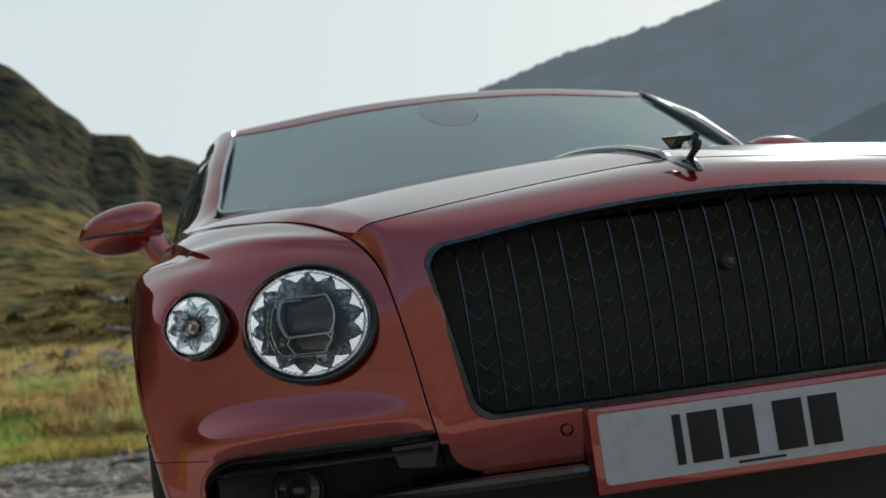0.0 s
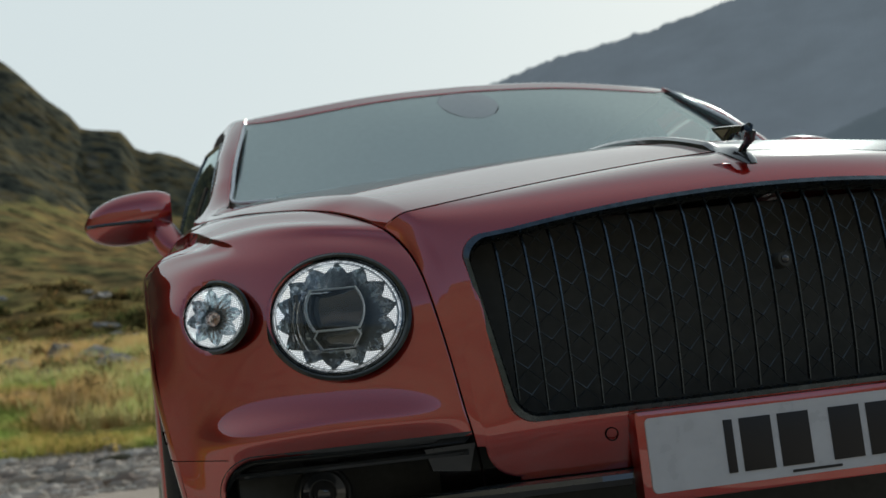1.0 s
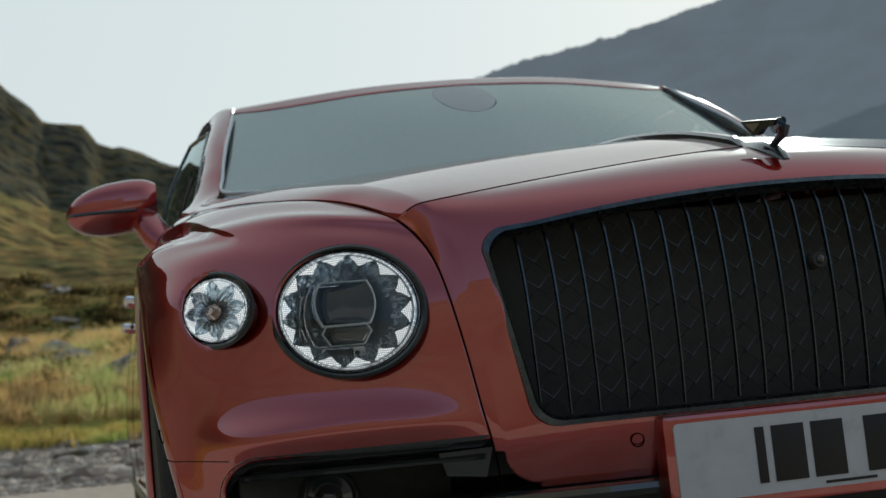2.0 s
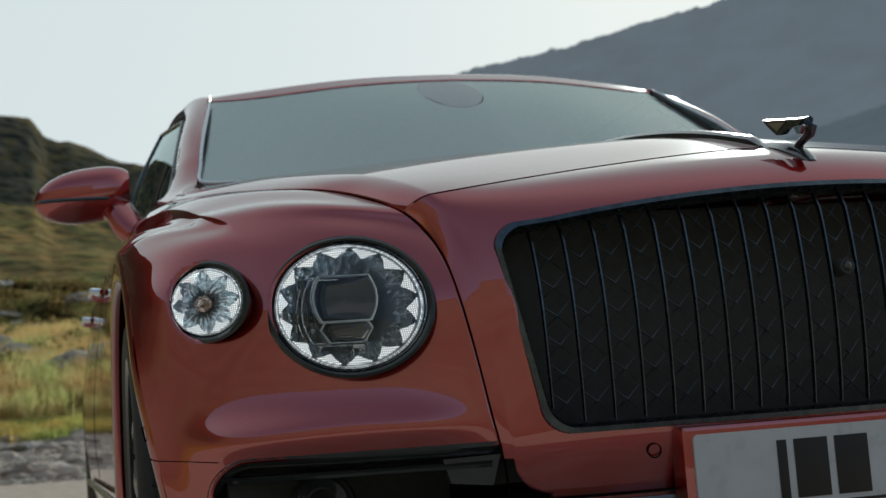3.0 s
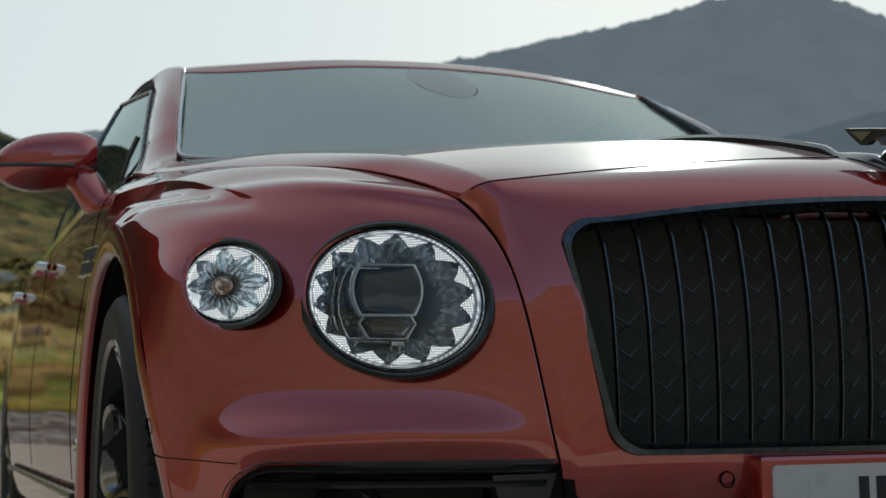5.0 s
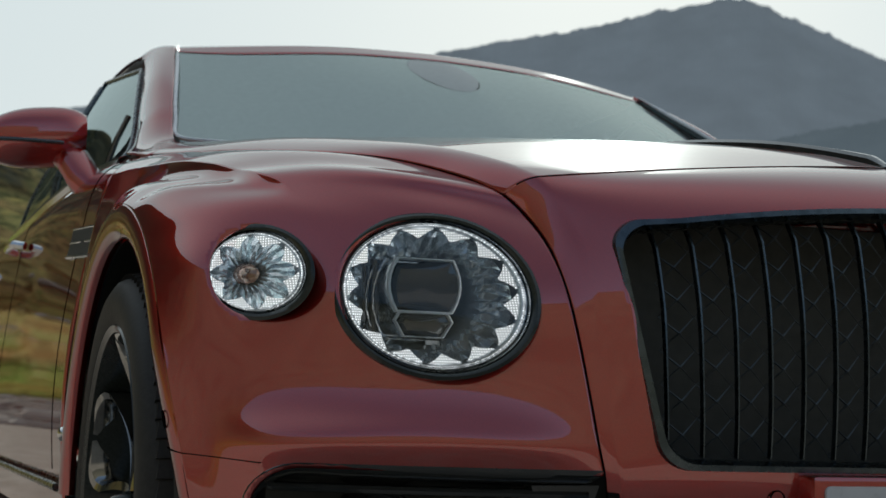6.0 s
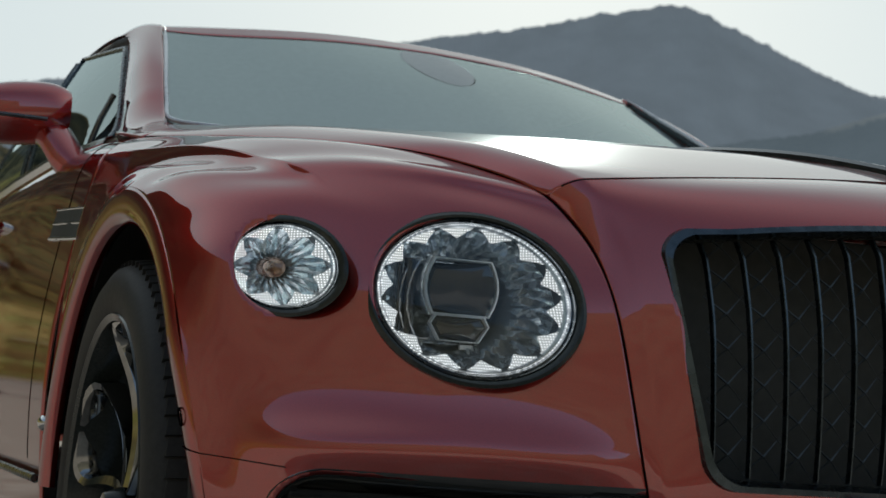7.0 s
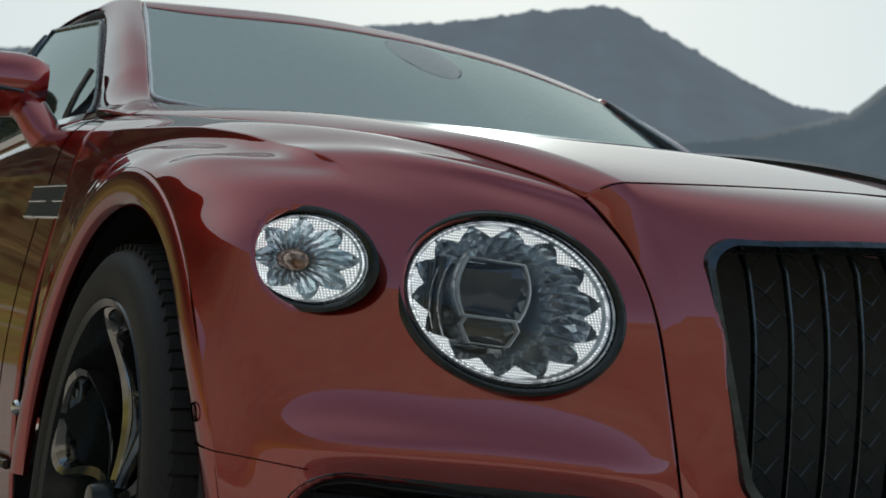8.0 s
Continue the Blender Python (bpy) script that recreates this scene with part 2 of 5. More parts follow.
def tube(bm, points, radius, sides=8, closed=False, flat=1.0):
    """A tube along points; radius may be a list; flat squashes it."""
    p = [Vector(q) for q in points]
    n = len(p)
    rad = radius if isinstance(radius, (list, tuple, np.ndarray)) else [radius] * n
    loops = []
    for i, q in enumerate(p):
        a = p[(i - 1) % n] if closed or i > 0 else p[i]
        b = p[(i + 1) % n] if closed or i < n - 1 else p[i]
        d = (b - a).normalized()
        side = d.cross(Vector((0, 0, 1)))
        if side.length < 1e-3:
            side = d.cross(Vector((0, 1, 0)))
        side.normalize()
        up = side.cross(d)
        loops.append([q + (side * math.cos(2 * math.pi * k / sides) + up * flat * math.sin(2 * math.pi * k / sides)) * rad[i] for k in range(sides)])
    if closed:
        loops.append(loops[0])
    ring_strip(bm, loops, True, not closed)
    if closed:
        bmesh.ops.remove_doubles(bm, verts=bm.verts[:], dist=1e-6)
    return bm


def ribbon(name, points, normals, width, material_, parent, lift=0.0012, label=""):
    """A narrow dark line let into a surface: a shallow half-round bead along the points."""
    bm = bmesh.new()
    p, nn = np.array(points, float), np.array(normals, float)
    loops = []
    for i in range(len(p)):
        d = p[min(i + 1, len(p) - 1)] - p[max(i - 1, 0)]
        s = np.cross(d, nn[i])
        s /= np.linalg.norm(s) + 1e-9
        m = nn[i] / (np.linalg.norm(nn[i]) + 1e-9)
        loops.append([Vector(p[i] + s * width / 2 - m * 0.003), Vector(p[i] + s * width / 2 * 0.7 + m * lift), Vector(p[i] - s * width / 2 * 0.7 + m * lift), Vector(p[i] - s * width / 2 - m * 0.003)])
    ring_strip(bm, loops, False)
    return part(name, bm, material_, parent, label)


def mirrored(grid):
    g = grid.copy()
    g[..., 0] *= -1
    return g


def thing(name, label, category, at=(0, 0, 0), group="", kind=""):
    e = new(name)
    e.location = at
    return tagged(e, label, category, group, kind)


def grid_normals(g):
    du = np.gradient(g, axis=0)
    dv = np.gradient(g, axis=1)
    n = np.cross(du, dv)
    return n / (np.linalg.norm(n, axis=-1, keepdims=True) + 1e-9)


# ---- land ----
SKYLINE = ((-180, 26), (-165, 28.5), (-150, 31), (-135, 34), (-120, 33.5), (-100, 31), (-85, 30.5), (-70, 29.5), (-50, 28.2), (-28, 25.8), (-15, 20), (-8, 16.6), (-4.6, 15.0), (-3.8, 14.4), (-2.98, 13.6), (-2.2, 13.0), (-1.83, 12.5), (-0.4, 12.1), (0.14, 11.3), (0.98, 11.0), (1.98, 10.5), (2.4, 10.3), (4.4, 9.8), (8, 8), (14, 5), (22, 3), (40, 3), (80, 8), (120, 12), (150, 12), (180, 14))


def skyline(az):
    return np.interp(az, [a for a, _ in SKYLINE], [e for _, e in SKYLINE])


LAND_R = np.r_[0, 2, 5, 9, 14, 19, np.geomspace(24, 420, 210), np.geomspace(470, 3400, 18)]
STEPS = ((0, -90), (26, -1.0), (45, 0.33), (58, 2.6), (75, 4.0), (110, 4.25), (140, 5.8), (195, 8.0), (228, 8.9), (270, 12.0))


def land_height(x, y):
    r, az = math.hypot(x, y), math.degrees(math.atan2(x, y))
    k = skyline(az) / 12.0
    if r < 26:
        z = 0.0
    else:
        el = np.interp(min(r, 270), [s[0] for s in STEPS], [s[1] for s in STEPS])
        f = k if r > 240 else 1 + (k - 1) * max(0, (r - 120) / 120) if k > 0.75 else k
        z = max(0.0, 0.5 + r * math.tan(radians(el * f)))
        if r < 45:
            z = min(z, 0.85) * (r - 26) / 19
        if r > 270:
            z *= max(0.0, 1 - (r - 270) / 500)
    if r > 20:
        amp = min(1.0, (r - 20) / 60) * (1.0 if -22 < az < 18 else 0.4)
        v = Vector((x, y, 0))
        z += amp * (0.35 * noise.noise(v / 7) + 1.2 * noise.noise(v / 23) * min(1, r / 120))
        if r > 120:
            crest = 1 - 0.75 * max(0.0, 1 - abs(r - 270) / 25)
            fine = min(1.0, max(0.0, min(az + 22, 18 - az) / 6))
            ridged = 1 - abs(noise.noise(v / 42)) * 2
            z += crest * min(1, (r - 120) / 120) * (3.5 * noise.noise(v / 55) + 1.2 * ridged * ridged + fine * (1.3 * noise.noise(v / 15) + 0.9 * noise.noise(v / 6.5) + 0.7 * noise.noise(v / 3.1)))
    return z


def build_land():
    az = np.r_[np.linspace(-180, -14, 84)[:-1], np.linspace(-14, 10, 200)[:-1], np.linspace(10, 180, 86)[:-1]]
    g = np.zeros((len(LAND_R), len(az), 3))
    for i, r in enumerate(LAND_R):
        for j, a in enumerate(az):
            x, y = r * math.sin(radians(a)), r * math.cos(radians(a))
            g[i, j] = (x, y, land_height(x, y))
    ob = grid_mesh("ground", g, LAND, flip=False, closed=True)
    return tagged(ob, "stony moorland ground rising to a rocky brown hillside", "ground", kind="structure")


def land_material():
    m = material("moorland", (0.1, 0.09, 0.05), 0.9)
    t = m.node_tree
    b = t.nodes["Principled BSDF"]
    geo = t.nodes.new("ShaderNodeNewGeometry")
    sep = t.nodes.new("ShaderNodeSeparateXYZ")
    t.links.new(geo.outputs["Position"], sep.inputs["Vector"])
    ln = t.nodes.new("ShaderNodeVectorMath")
    ln.operation = "LENGTH"
    t.links.new(geo.outputs["Position"], ln.inputs[0])

    def nz(scale, detail=6.0):
        n = t.nodes.new("ShaderNodeTexNoise")
        n.inputs["Scale"].default_value, n.inputs["Detail"].default_value = scale, detail
        t.links.new(geo.outputs["Position"], n.inputs["Vector"])
        return n.outputs["Fac"]

    def ramp(v, *stops):
        r = t.nodes.new("ShaderNodeValToRGB")
        while len(r.color_ramp.elements) < len(stops):
            r.color_ramp.elements.new(0.5)
        for e, (p, c) in zip(r.color_ramp.elements, stops):
            e.position, e.color = p, (*c, 1)
        t.links.new(v, r.inputs["Fac"])
        return r.outputs["Color"]

    def mix(f, a, b_):
        x = t.nodes.new("ShaderNodeMix")
        x.data_type = "RGBA"
        t.links.new(f, x.inputs["Factor"])
        t.links.new(a, x.inputs["A"])
        t.links.new(b_, x.inputs["B"])
        return x.outputs["Result"]

    def rng(v, lo, hi):
        x = t.nodes.new("ShaderNodeMapRange")
        x.inputs["From Min"].default_value, x.inputs["From Max"].default_value = lo, hi
        t.links.new(v, x.inputs["Value"])
        return x.outputs["Result"]

    gravel = ramp(nz(5.0, 5), (0.3, (0.28, 0.24, 0.20)), (0.5, (0.35, 0.305, 0.255)), (0.72, (0.45, 0.40, 0.345)))
    grass = ramp(nz(0.22, 8), (0.34, (0.24, 0.15, 0.06)), (0.47, (0.34, 0.25, 0.09)), (0.57, (0.24, 0.25, 0.06)), (0.72, (0.34, 0.21, 0.10)))
    heath = ramp(nz(0.09, 8), (0.36, (0.150, 0.142, 0.074)), (0.45, (0.205, 0.150, 0.076)), (0.55, (0.195, 0.178, 0.084)), (0.66, (0.160, 0.165, 0.078)))
    # dark rock, with the shade on the upper cliff put into its colour
    rock = ramp(nz(0.20, 7), (0.36, (0.052, 0.057, 0.050)), (0.48, (0.085, 0.088, 0.074)), (0.58, (0.100, 0.086, 0.052)), (0.68, (0.118, 0.115, 0.100)))
    wob = t.nodes.new("ShaderNodeMath")
    wob.operation = "MULTIPLY_ADD"
    wob.inputs[1].default_value, wob.inputs[2].default_value = 16.0, -8.0
    t.links.new(nz(0.12, 5), wob.inputs[0])
    far = t.nodes.new("ShaderNodeMath")
    far.operation = "ADD"
    t.links.new(ln.outputs["Value"], far.inputs[0])
    t.links.new(wob.outputs["Value"], far.inputs[1])
    # unseen land behind the camera, greyed as by haze to tone its reflections
    hazed_land = ramp(nz(0.06, 6), (0.36, (0.112, 0.108, 0.092)), (0.55, (0.140, 0.130, 0.108)), (0.70, (0.124, 0.122, 0.098)))
    heath = mix(rng(sep.outputs["Y"], 130, -30), heath, hazed_land)
    grass = mix(rng(sep.outputs["Y"], 20, -30), grass, hazed_land)
    c = mix(rng(far.outputs["Value"], 44, 48), gravel, grass)
    c = mix(rng(far.outputs["Value"], 105, 150), c, heath)
    for where, half in ((64.5, 0.8), (80.0, 1.3)):
        band = t.nodes.new("ShaderNodeMath")
        band.operation = "COMPARE"
        band.inputs[1].default_value, band.inputs[2].default_value = where, half
        t.links.new(far.outputs["Value"], band.inputs[0])
        c = mix(band.outputs["Value"], c, gravel)
    nsep = t.nodes.new("ShaderNodeSeparateXYZ")
    t.links.new(geo.outputs["Normal"], nsep.inputs["Vector"])
    steep = t.nodes.new("ShaderNodeMath")
    steep.operation = "MULTIPLY_ADD"
    steep.inputs[1].default_value, steep.inputs[2].default_value = 0.5, 0.0
    t.links.new(nz(0.05, 6), steep.inputs[0])
    rockf = t.nodes.new("ShaderNodeMath")
    rockf.operation = "ADD"
    t.links.new(steep.outputs["Value"], rockf.inputs[0])
    high = t.nodes.new("ShaderNodeMath")
    high.operation = "ADD"
    t.links.new(sep.outputs["Z"], high.inputs[0])
    t.links.new(wob.outputs["Value"], high.inputs[1])
    # rock only ahead, so that the unseen hills behind reflect brighter
    bare = t.nodes.new("ShaderNodeMath")
    bare.operation = "MULTIPLY"
    t.links.new(rng(high.outputs["Value"], 33, 42), bare.inputs[0])
    t.links.new(rng(sep.outputs["Y"], -20, 120), bare.inputs[1])
    t.links.new(bare.outputs["Value"], rockf.inputs[1])
    c = mix(rng(rockf.outputs["Value"], 0.55, 0.85), c, rock)
    patch = ramp(nz(0.09, 8), (0.36, (0.90, 0.90, 0.87)), (0.5, (0.97, 0.96, 0.92)), (0.66, (1.03, 1.01, 0.94)))
    clumps = ramp(nz(0.42, 9), (0.38, (0.48, 0.50, 0.48)), (0.47, (1.00, 0.96, 0.88)), (0.56, (1.26, 1.20, 1.06)), (0.66, (1.62, 1.40, 1.05)))

    def times(f, x, y):
        mul = t.nodes.new("ShaderNodeMix")
        mul.data_type, mul.blend_type = "RGBA", "MULTIPLY"
        t.links.new(f, mul.inputs["Factor"])
        t.links.new(x, mul.inputs["A"])
        t.links.new(y, mul.inputs["B"])
        return mul.outputs["Result"]
    c = times(rng(far.outputs["Value"], 46, 70), c, patch)
    c = times(rng(sep.outputs["Y"], 75, 140), c, clumps)
    t.links.new(c, b.inputs["Base Color"])
    bp = t.nodes.new("ShaderNodeBump")
    bp.inputs["Strength"].default_value, bp.inputs["Distance"].default_value = 0.7, 0.5
    relief = t.nodes.new("ShaderNodeMapRange")
    relief.inputs["From Min"].default_value, relief.inputs["From Max"].default_value = 15, 60
    relief.inputs["To Min"].default_value, relief.inputs["To Max"].default_value = 0.04, 0.3
    t.links.new(far.outputs["Value"], relief.inputs["Value"])
    t.links.new(relief.outputs["Result"], bp.inputs["Strength"])
    t.links.new(nz(1.2, 5), bp.inputs["Height"])
    t.links.new(bp.outputs["Normal"], b.inputs["Normal"])
    return m


LAND = land_material()
build_land()


def mountain(name, dist, table, label, color, haze_glow, rough_amp):
    """A far ridge on the horizon: a slope that climbs to a crest line and falls behind."""
    az = np.linspace(table[0][0], table[-1][0], 900)
    el = np.interp(az, [a for a, _ in table], [e for _, e in table])
    g = np.zeros((26, len(az), 3))
    for j, (a, e) in enumerate(zip(az, el)):
        e += rough_amp * (noise.noise(Vector((a * 1.7, dist, 0))) + 0.8 * noise.noise(Vector((a * 4.1, dist, 3))) + 0.5 * noise.noise(Vector((a * 11.0, dist, 5))))
        for i in range(26):
            u = i / 20
            r = dist * (0.62 + 0.38 * u) if u <= 1 else dist * (1 + 0.5 * (u - 1))
            top = dist * math.tan(radians(e))
            z = top * (u ** 1.25) if u <= 1 else top * (1 - 2.2 * (u - 1))
            z += (1 - abs(2 * u - 1)) * 0.06 * top * noise.noise(Vector((a * 0.5, u * 4, dist))) if u < 1 else 0
            g[i, j] = (r * math.sin(radians(a)), r * math.cos(radians(a)), z)
    # the ridge emits a little, in place of the haze in front of it
    m = material(name + "_surface", color, 0.95, 0, 0, haze_glow, 1.0)
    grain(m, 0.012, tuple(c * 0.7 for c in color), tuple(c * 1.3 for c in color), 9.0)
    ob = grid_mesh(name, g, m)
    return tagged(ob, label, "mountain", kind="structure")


# the last colour of each ridge is its bluish haze, given as emission
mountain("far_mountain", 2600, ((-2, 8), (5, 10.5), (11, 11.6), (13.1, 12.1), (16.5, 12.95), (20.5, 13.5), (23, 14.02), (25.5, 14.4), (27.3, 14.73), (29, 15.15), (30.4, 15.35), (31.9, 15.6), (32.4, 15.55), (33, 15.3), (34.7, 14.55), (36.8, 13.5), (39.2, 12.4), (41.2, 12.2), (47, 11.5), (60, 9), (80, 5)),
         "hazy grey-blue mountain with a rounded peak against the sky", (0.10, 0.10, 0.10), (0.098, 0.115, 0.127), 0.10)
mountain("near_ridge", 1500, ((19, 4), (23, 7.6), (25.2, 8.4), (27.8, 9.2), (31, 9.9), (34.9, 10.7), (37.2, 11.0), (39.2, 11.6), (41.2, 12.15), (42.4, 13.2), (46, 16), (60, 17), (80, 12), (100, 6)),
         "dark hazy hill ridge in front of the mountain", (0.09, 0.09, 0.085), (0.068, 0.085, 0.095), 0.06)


# ---- car: shared lines ----
WHEEL_Y, WHEEL_Z, ARCH_R = 0.825, 0.37, 0.478

# each row: centre point (y, z), crest (x, y, z), seam (x, y, z), bend in y, bend in z
NOSE = (
    ((0.030, 0.400), (-0.475, 0.085, 0.400), (-0.488, 0.092, 0.400), 2.4, 2.0),
    ((0.002, 0.470), (-0.485, 0.066, 0.477), (-0.499, 0.078, 0.477), 2.4, 2.0),
    ((-0.003, 0.503), (-0.489, 0.069, 0.506), (-0.504, 0.080, 0.504), 2.4, 2.0),
    ((-0.006, 0.540), (-0.492, 0.074, 0.538), (-0.509, 0.084, 0.536), 2.4, 2.0),
    ((-0.008, 0.610), (-0.497, 0.086, 0.605), (-0.518, 0.096, 0.603), 2.4, 2.0),
    ((-0.006, 0.680), (-0.503, 0.100, 0.680), (-0.530, 0.111, 0.678), 2.4, 2.0),
    ((0.000, 0.735), (-0.508, 0.120, 0.736), (-0.538, 0.140, 0.732), 2.4, 2.0),
    ((0.008, 0.780), (-0.514, 0.138, 0.770), (-0.545, 0.164, 0.762), 2.4, 1.9),
    ((0.035, 0.828), (-0.524, 0.157, 0.803), (-0.556, 0.188, 0.788), 2.2, 1.8),
    ((0.100, 0.8655), (-0.533, 0.170, 0.822), (-0.566, 0.200, 0.803), 2.4, 1.6),
    ((0.195, 0.8935), (-0.543, 0.183, 0.838), (-0.576, 0.211, 0.815), 2.0, 1.4),
)
HOOD = (
    NOSE[-1],
    ((0.310, 0.9265), (-0.556, 0.245, 0.862), (-0.600, 0.270, 0.842), 2.6, 1.3),
    ((0.430, 0.9555), (-0.577, 0.330, 0.888), (-0.630, 0.360, 0.870), 2.6, 1.35),
    ((0.570, 0.983), (-0.605, 0.430, 0.912), (-0.670, 0.450, 0.893), 2.6, 1.66),
    ((0.740, 1.009), (-0.645, 0.600, 0.943), (-0.715, 0.620, 0.921), 2.4, 1.9),
    ((0.920, 1.029), (-0.685, 0.830, 0.980), (-0.750, 0.850, 0.955), 2.2, 2.0),
    ((1.150, 1.052), (-0.722, 1.100, 1.015), (-0.790, 1.120, 0.990), 2.0, 2.0),
    ((1.380, 1.075), (-0.745, 1.350, 1.050), (-0.814, 1.360, 1.020), 2.0, 2.0),
)


def crown_rows(table, n=110, m=10):
    """Half ribs from the centre over the crest to the seam."""
    rows = []
    for (cy, cz), k, s, py, pz in table:
        t = np.linspace(0, 1, n)
        top = np.stack([t * k[0], cy + (k[1] - cy) * t ** py, cz + (k[2] - cz) * t ** pz], -1)
        u = np.linspace(0, 1, m)[1:, None]
        k, s = np.array(k), np.array(s)
        bow = np.array((-0.004, -0.002, 0.003)) * (4 * u * (1 - u)) * min(1.0, max(0.0, (s[2] - 0.70) / 0.07))
        rows.append(np.vstack([top, k + (s - k) * u + bow]))
    return np.array(rows)


def along_rows(rows, n, column):
    t = np.r_[0, np.cumsum(np.linalg.norm(np.diff(rows[:, column], axis=0), axis=1))]
    s = np.linspace(0, t[-1], n)
    return np.stack([spline_at(t, rows[:, k], s) for k in range(rows.shape[1])], axis=1)


def full_width(half):
    """Seam to seam, from one half that begins at the centre."""
    return np.concatenate([half[:, ::-1], mirrored(half)[:, 1:]], axis=1)


def arch_ring(deg, r=ARCH_R, x=None):
    a = radians(deg)
    wide = -0.957 + 0.042 * max(0.0, 1 - deg / 35) ** 1.4
    return (x if x is not None else wide, WHEEL_Y - r * math.cos(a), WHEEL_Z + r * math.sin(a))


SEAM = [row[2] for row in NOSE] + [row[2] for row in HOOD[1:]]
WING = (
    (3.6, (-0.60, 0.126, 0.40), (-0.70, 0.171, 0.40), (-0.80, 0.228, 0.40), (-0.857, 0.274, 0.40), (-0.894, 0.320, 0.40)),
    (13, (-0.60, 0.118, 0.477), (-0.70, 0.163, 0.477), (-0.80, 0.222, 0.477), (-0.860, 0.274, 0.477), (-0.900, 0.330, 0.477)),
    (16.5, (-0.60, 0.106, 0.505), (-0.70, 0.150, 0.506), (-0.80, 0.211, 0.506), (-0.862, 0.273, 0.506), (-0.904, 0.338, 0.505)),
    (21, (-0.60, 0.118, 0.538), (-0.70, 0.165, 0.540), (-0.80, 0.235, 0.540), (-0.864, 0.298, 0.540), (-0.908, 0.351, 0.540)),
    (29, (-0.60, 0.136, 0.605), (-0.70, 0.189, 0.606), (-0.80, 0.265, 0.607), (-0.867, 0.326, 0.606), (-0.914, 0.370, 0.604)),
    (40.5, (-0.60, 0.148, 0.682), (-0.70, 0.207, 0.685), (-0.79, 0.277, 0.688), (-0.862, 0.348, 0.689), (-0.917, 0.394, 0.687)),
    (49, (-0.61, 0.182, 0.738), (-0.70, 0.237, 0.745), (-0.787, 0.304, 0.750), (-0.855, 0.367, 0.750), (-0.917, 0.419, 0.744)),
    (54, (-0.615, 0.202, 0.770), (-0.70, 0.256, 0.779), (-0.784, 0.320, 0.785), (-0.853, 0.383, 0.785), (-0.917, 0.452, 0.777)),
    (59, (-0.630, 0.230, 0.800), (-0.715, 0.288, 0.811), (-0.797, 0.359, 0.817), (-0.830, 0.389, 0.816), (-0.918, 0.490, 0.807)),
    (63, (-0.640, 0.250, 0.818), (-0.725, 0.313, 0.831), (-0.809, 0.396, 0.838), (-0.819, 0.408, 0.832), (-0.921, 0.536, 0.827)),
    (68, (-0.655, 0.267, 0.834), (-0.740, 0.340, 0.848), (-0.825, 0.435, 0.853), (-0.834, 0.446, 0.844), (-0.923, 0.575, 0.842)),
    (76, (-0.680, 0.345, 0.860), (-0.760, 0.430, 0.872), (-0.838, 0.530, 0.872), (-0.848, 0.543, 0.861), (-0.914, 0.650, 0.856)),
    (84, (-0.700, 0.430, 0.885), (-0.775, 0.515, 0.893), (-0.848, 0.610, 0.890), (-0.855, 0.619, 0.877), (-0.914, 0.716, 0.869)),
    (91, (-0.730, 0.520, 0.905), (-0.795, 0.605, 0.911), (-0.855, 0.690, 0.905), (-0.862, 0.698, 0.888), (-0.915, 0.778, 0.879)),
    (101, (-0.765, 0.680, 0.929), (-0.815, 0.740, 0.931), (-0.862, 0.800, 0.922), (-0.870, 0.808, 0.899), (-0.918, 0.864, 0.888)),
    (117, (-0.790, 0.900, 0.959), (-0.830, 0.945, 0.956), (-0.868, 0.985, 0.943), (-0.878, 0.992, 0.908), (-0.924, 1.022, 0.878)),
    (142, (-0.820, 1.140, 0.989), (-0.850, 1.160, 0.980), (-0.877, 1.180, 0.962), (-0.890, 1.186, 0.906), (-0.932, 1.202, 0.800)),
    (172, (-0.838, 1.360, 1.012), (-0.862, 1.360, 0.998), (-0.884, 1.360, 0.976), (-0.908, 1.360, 0.900), (-0.938, 1.350, 0.700)),
)
SHARP = (0, 0, 0, 0, 0, 0, 0, 0, 0.35, 0.8, 1, 1, 1, 1, 1, 1, 1, 1)


def wing_row(pts, sharp, inner, outer):
    """A rib of the wing, smooth all through or broken at its fourth point."""
    p = np.array(pts, float)
    d = np.r_[0, np.cumsum(np.linalg.norm(np.diff(p, axis=0), axis=1) ** 0.5)]
    s = np.r_[np.linspace(0, d[3], inner), np.linspace(d[3], d[-1], outer)[1:]]
    soft = spline_at(d, p, s)
    hard = np.vstack([spline_at(d[:4], p[:4], s[:inner]), spline_at(d[3:], p[3:], s[inner:])])
    return soft * (1 - sharp) + hard * sharp


# lamps: centre x, y, z; half width and height as seen from the front; slope of the lamp's face in x and in z
BIG = dict(c=(-0.6710, 0.202, 0.6865), rx=0.1045, rz=0.1005, sx=-0.66, sz=0.42)
SMALL = dict(c=(-0.854, 0.355, 0.716), rx=0.053, rz=0.061, sx=-1.45, sz=0.45)


def ellipse_hole(l, grow=0.0):
    def f(p):
        dx, dz = (p[:, 0] - l["c"][0]) / (l["rx"] + grow), (p[:, 2] - l["c"][2]) / (l["rz"] + grow)
        d = (np.sqrt(dx * dx + dz * dz) - 1) * min(l["rx"], l["rz"])
        return np.where(p[:, 1] < 0.62, d, 1.0)
    return f


